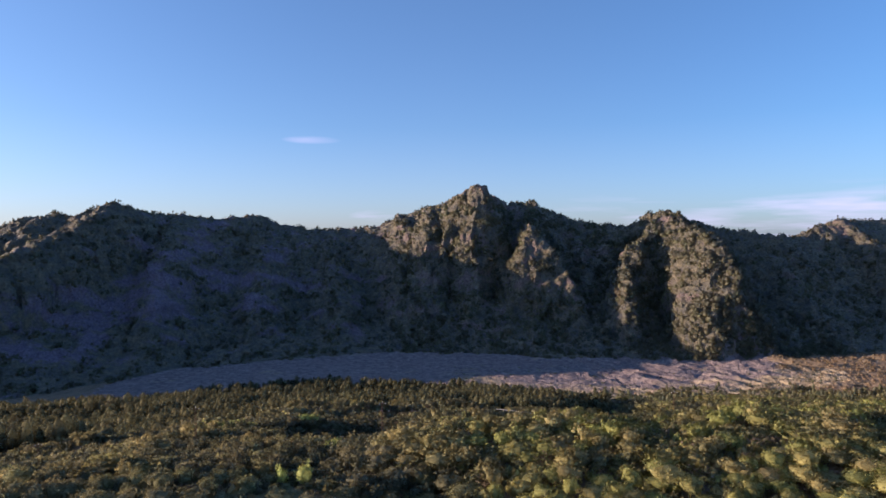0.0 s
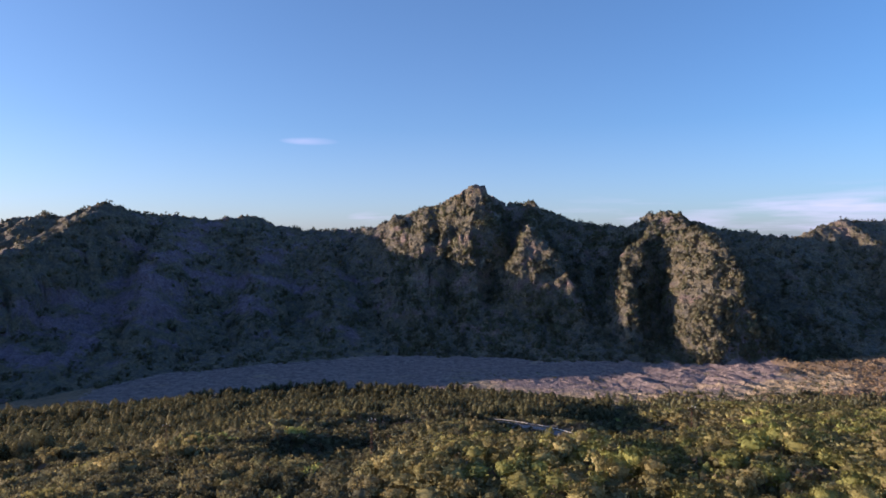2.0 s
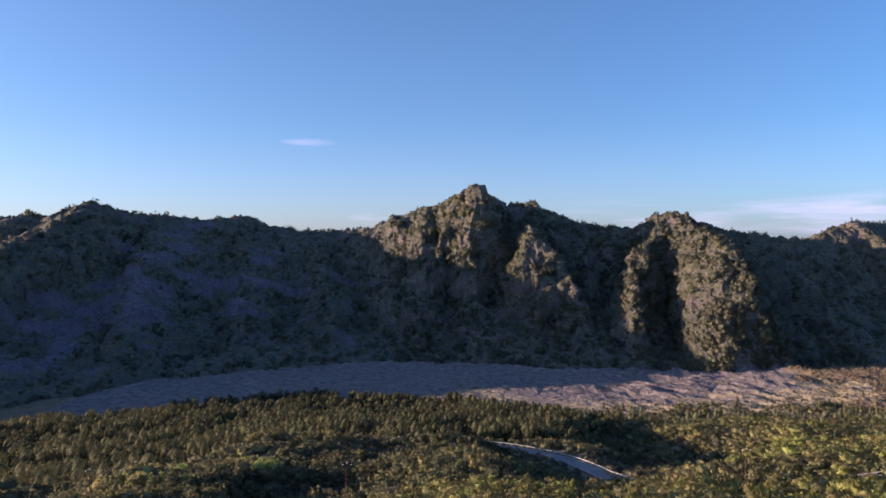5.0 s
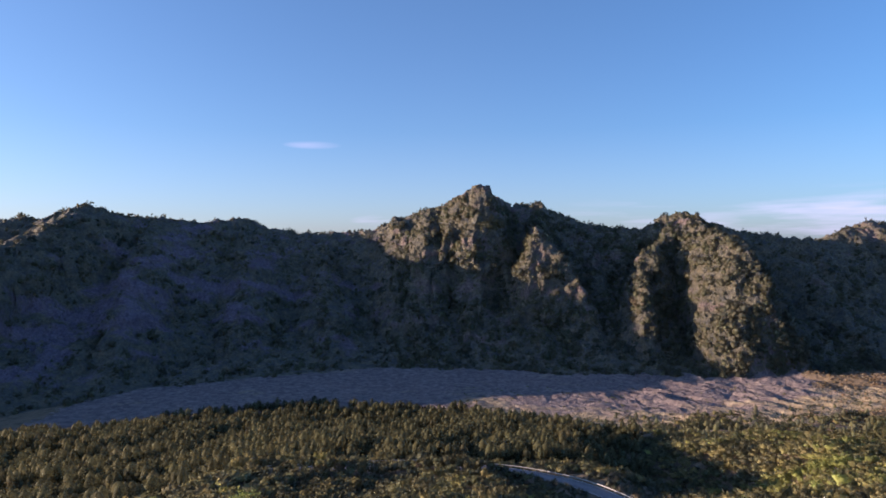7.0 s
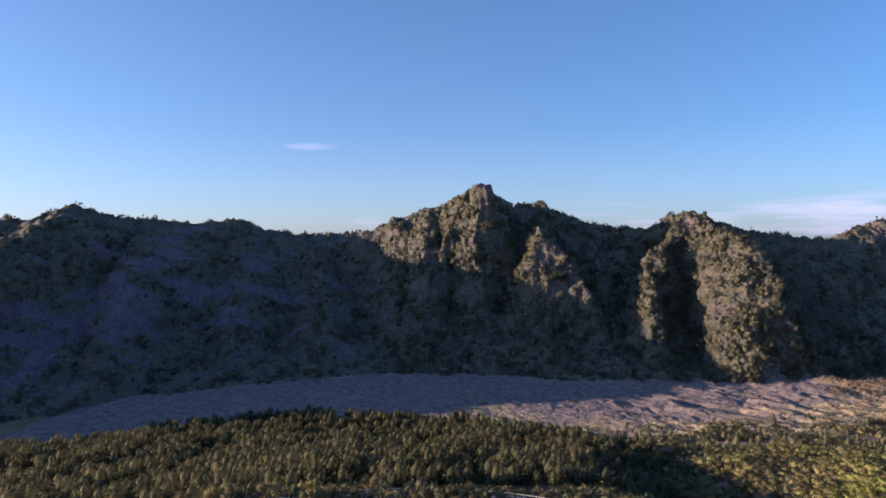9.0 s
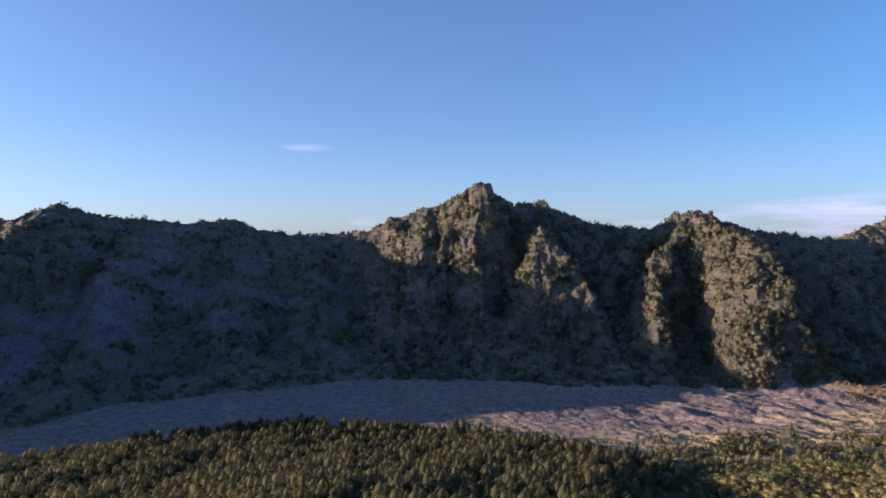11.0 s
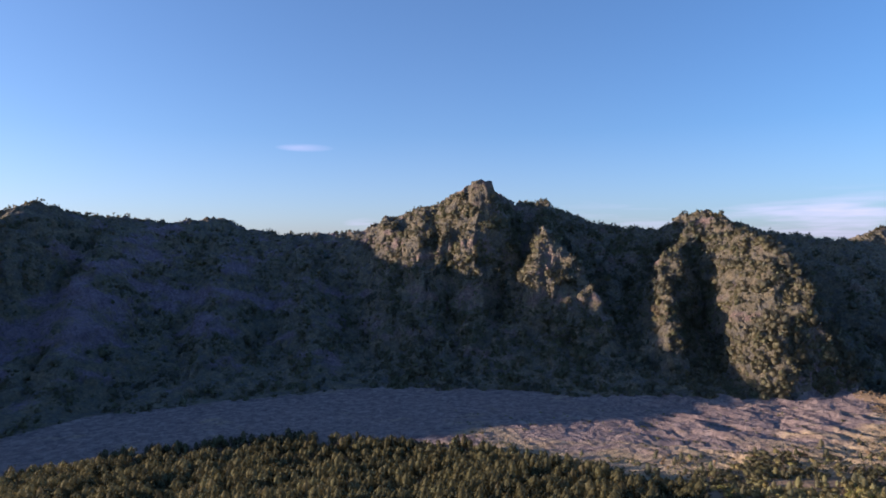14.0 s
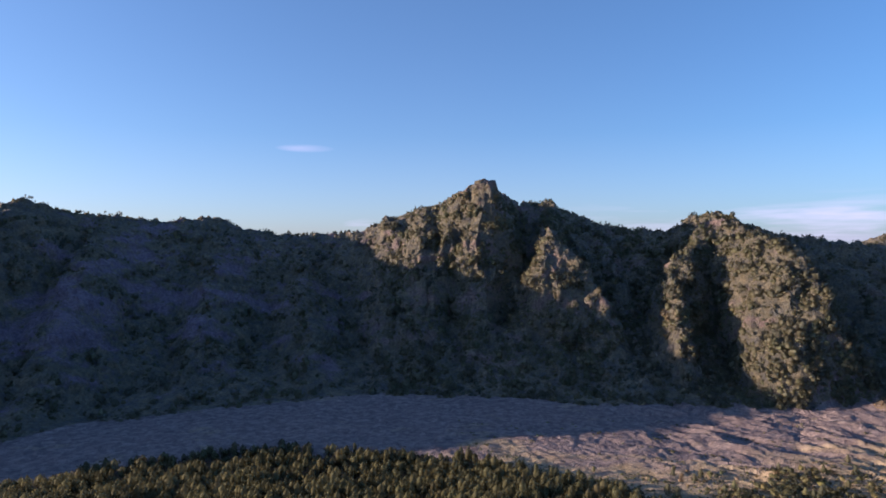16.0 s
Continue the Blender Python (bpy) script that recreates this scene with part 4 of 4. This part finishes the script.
weight = weight * (GZ[:-1, :-1] < 207) * (0.25 + 1.5 * ease(-0.3, 0.45, fbm(qx / 21 + 6, GZ[:-1, :-1] / 15 + qy / 60, 2)))
weight = weight * (1 + 1.6 * ease(-90, -60, qx) * (1 - ease(200, 220, qx)) + 2.8 * ease(215, 235, qx) * (1 - ease(395, 410, qx)) + 7 * np.exp(-np.maximum(GZ[:-1, :-1], 0) / 14) * ease(335, 355, qx) * (1 - ease(450, 500, qx)))
n = 16000
pick = r.choice(weight.size, n, p=(weight / weight.sum()).ravel())
spot = corner[pick] + e1.reshape(-1, 3)[pick] * r.uniform(0, 1, (n, 1)) + e2.reshape(-1, 3)[pick] * r.uniform(0, 1, (n, 1))
x, y, z = spot.T
u = u.ravel()[pick]
w = (1.2 + 2.6 * r.uniform(0, 1, n) ** 1.7) * (1 + 0.6 * np.exp(-((u - 0.03) / 0.06) ** 2))
rows = np.stack([x, y, z - 0.5 * w, w, w * r.uniform(0.7, 1.3, n), r.uniform(0, 6.28, n), np.clip(0.45 + 0.4 * fbm(x / 50, z / 40, 2) + r.uniform(-0.18, 0.18, n), 0, 1)], 1)


def bare(shape):
    return shape[0], shape[1], shape[2], np.zeros(len(shape[1]), int)


heavy = (weight * ease(0.45, 0.95, patch) * (1 - 0.97 * ease(0.84, 0.92, (qy - yb) / (yc - yb))) * (GZ[:-1, :-1] < 196)).ravel()
n = 9000
pick = r.choice(weight.size, n, p=heavy / heavy.sum())
bx, by, bz = (corner[pick] + e1.reshape(-1, 3)[pick] * r.uniform(0, 1, (n, 1)) + e2.reshape(-1, 3)[pick] * r.uniform(0, 1, (n, 1))).T
bw = 1.5 + 5.5 * r.uniform(0, 1, n) ** 2.6
big_rows = np.stack([bx, by, bz - 1.1 * bw, bw, bw * r.uniform(0.6, 1.35, n), r.uniform(0, 6.28, n), np.clip(0.42 + 0.4 * fbm(bx / 60, bz / 40, 2) + r.uniform(-0.2, 0.2, n), 0, 1)], 1)
tagged(scatter("wall_trees", [bare(broadleaf_shape(r, 34, 1, 6)) for _ in range(8)], big_rows, [M_SCRUB]), "low dense trees on the ledges of the rock wall", "trees", kind="stuff")
tagged(scatter("wall_scrub", [bare(bush_shape(r, 16)) for _ in range(10)], rows, [M_SCRUB]), "olive and dark scrub clinging to the rock wall", "scrub", kind="stuff")

x = r.uniform(-620, 760, 2000)
y = along(CREST_Y, x) + r.normal(0, 4, 2000)
z = height(x, y)
dense = fbm(x / 40, x * 0 + 3.3, 3)
keep = (dense + r.uniform(-0.4, 0.4, 2000) > -0.2) & ~((x > -20) & (x < 80)) & ~((x > 300) & (x < 400))
x, y, z = x[keep], y[keep], z[keep]
n = len(x)
w = r.uniform(1.0, 1.9, n)
rows = np.stack([x, y, z - 0.7, w, w * r.uniform(1.0, 1.6, n), r.uniform(0, 6.28, n), r.uniform(0, 1, n)], 1)
tagged(scatter("crest_trees", [with_trunk(broadleaf_shape(r, 54, 1, 6, True), 1.3, 0.07, 3) for _ in range(8)], rows, [M_SCRUB, M_BARK]),
       "line of thin trees along the mountain crest", "trees", kind="stuff")

x, y = jittered(120, 620, 520, 800, 3.9, r)
keep = ~is_wall(x, y) & ~is_lava(x, y) & (y > 520) & (fbm(x / 30, y / 30, 3) > -0.35)
light = is_lava(x, y) & (y < scrub_edge(x) + 60) & (r.uniform(0, 1, x.shape) < 0.10)
keep |= light
x, y = x[keep], y[keep]
n = len(x)
w = r.uniform(0.9, 2.2, n)
rows = np.stack([x, y, height(x, y) - 0.2, w, w * 0.9, r.uniform(0, 6.28, n), r.uniform(0, 1, n)], 1)
tagged(scatter("brown_scrub", [bare(bush_shape(r, 16)) for _ in range(6)], rows, [M_DRY]), "low orange-brown scrub beyond the lava", "scrub", kind="stuff")

# low olive clumps that follow the lava's lobes
x, y = r.uniform(10, 400, 9000), r.uniform(485, 700, 9000)
grown = fbm((x * 0.74 - y * 0.67) / 34, (x * 0.67 + y * 0.74) / 12, 3) + 0.9 * (1 - ease(0, 90, y - scrub_edge(x)))
keep = is_lava(x, y) & (grown + r.uniform(-0.25, 0.25, 9000) > 0.55)
x, y = x[keep], y[keep]
n = len(x)
w = 0.5 + 1.1 * r.uniform(0, 1, n) ** 2
rows = np.stack([x, y, height(x, y) - 0.15, w, w * 0.8, r.uniform(0, 6.28, n), r.uniform(0, 0.5, n)], 1)
tagged(scatter("lava_scrub", [bare(bush_shape(r, 14)) for _ in range(6)], rows, [M_LEAF]), "low olive and brown clumps rooted between the lava blocks", "scrub", kind="stuff")

# ---------------------------------------------------------------- road with its guard rail
line = ROAD_LINE
tang = np.gradient(line, axis=0)
tang /= np.linalg.norm(tang, axis=1, keepdims=True)
side = np.stack([-tang[:, 1], tang[:, 0]], 1)
rz = road_height(line[:, 0])


def ribbon(name, a, b, lift, thick, mat):
    """A strip along the road between two offsets from its middle, with thickness."""
    pa, pb = line + side * a, line + side * b
    top_a, top_b = np.c_[pa, rz + lift], np.c_[pb, rz + lift]
    v = np.vstack([top_a, top_b, top_a - (0, 0, thick), top_b - (0, 0, thick)])
    k, f = len(line), []
    for i in range(k - 1):
        f += [(i, i + 1, k + i + 1, k + i), (i, 2 * k + i, 2 * k + i + 1, i + 1), (k + i, k + i + 1, 3 * k + i + 1, 3 * k + i), (2 * k + i, 3 * k + i, 3 * k + i + 1, 2 * k + i + 1)]
    return mesh_of(name, v, f, 4, [mat])


tagged(new("road", ribbon("road", -3.0, 3.0, 0.0, 0.3, M_ROAD)), "narrow grey asphalt mountain road in a bend", "road", kind="structure")
for off in (-2.75, 2.7):
    tagged(new("trim", ribbon("trim", off, off + 0.12, 0.006, 0.004, M_LINE)), "worn white edge line on the asphalt", "road marking", kind="structure")
rail = tagged(new("guard_rail"), "pale roadside guard rail on short posts", "guard rail")
rail.location = (37, 294, 62)


def under(o, parent):
    o.parent = parent
    o.matrix_parent_inverse = Matrix.Translation(parent.location).inverted()
    return o


under(new("beam", ribbon("beam", 3.25, 3.33, 0.85, 0.24, M_RAIL)), rail)
post_v = np.array([(sx * 0.06, sy * 0.06, sz) for sz in (-0.3, 0.8) for sx, sy in ((-1, -1), (1, -1), (1, 1), (-1, 1))])
post_f = [(0, 1, 5, 4), (1, 2, 6, 5), (2, 3, 7, 6), (3, 0, 4, 7), (4, 5, 6, 7)]
post_me = mesh_of("post", post_v, post_f, 4, [M_RAIL])
gap = np.r_[0, np.cumsum(np.linalg.norm(np.diff(line, axis=0), axis=1))]
for s in np.arange(1.0, gap[-1], 4.0):
    p = [np.interp(s, gap, line[:, 0] + side[:, 0] * 3.42), np.interp(s, gap, line[:, 1] + side[:, 1] * 3.42), np.interp(s, gap, rz)]
    o = under(new("post", post_me), rail)
    o.location = p


# ---------------------------------------------------------------- power poles
def tube(bm, a, b, ra, rb, sides=6):
    a, b = Vector(a), Vector(b)
    m = Matrix.Translation((a + b) / 2) @ (b - a).to_track_quat("Z", "Y").to_matrix().to_4x4()
    bmesh.ops.create_cone(bm, cap_ends=True, segments=sides, radius1=ra, radius2=rb, depth=(b - a).length, matrix=m)


def bm_mesh(name, bm, mat):
    me = bpy.data.meshes.new(name)
    bm.to_mesh(me)
    bm.free()
    me.materials.append(mat)
    return me


def power_pole():
    top = tagged(new("power_pole"), "rust-red steel power pole with white insulators among trees", "power pole", "poles of the power line")
    for sx in (-0.28, 0.28):
        bm = bmesh.new()
        tube(bm, (sx, 0, -1.0), (sx * 0.45, 0, 11.0), 0.07, 0.05)
        part("leg", bm_mesh("leg", bm, M_RUST), top)
    for k in range(7):
        bm = bmesh.new()
        z0 = 0.8 + 1.4 * k
        wa = 0.28 * (1 - 0.05 * z0)
        tube(bm, (-wa, 0, z0), (wa, 0, z0 + 0.9), 0.035, 0.035, 4)
        part("brace", bm_mesh("brace", bm, M_RUST), top)
    bm = bmesh.new()
    tube(bm, (-0.95, 0, 10.6), (0.95, 0, 10.6), 0.07, 0.07, 4)
    arm = part("crossarm", bm_mesh("crossarm", bm, M_RUST), top)
    for sx, sz in ((-0.85, 10.66), (0.85, 10.66), (0.0, 11.0)):
        bm = bmesh.new()
        tube(bm, (sx, 0, sz), (sx, 0, sz + 0.2), 0.06, 0.05, 8)
        tube(bm, (sx, 0, sz + 0.2), (sx, 0, sz + 0.3), 0.08, 0.03, 8)
        part("insulator", bm_mesh("insulator", bm, M_CERAMIC), arm, "white ceramic insulator")
    return top


first = power_pole()
first.matrix_basis = pose(62, 178, 89.4, 0, 0, 8)
for px, py, pz in ((-16, 178, 87.0), (-66, 178, 86.0), (-107, 176, 77.0)):
    copy_thing(first, pose(px, py, pz, 0, 0, 8))
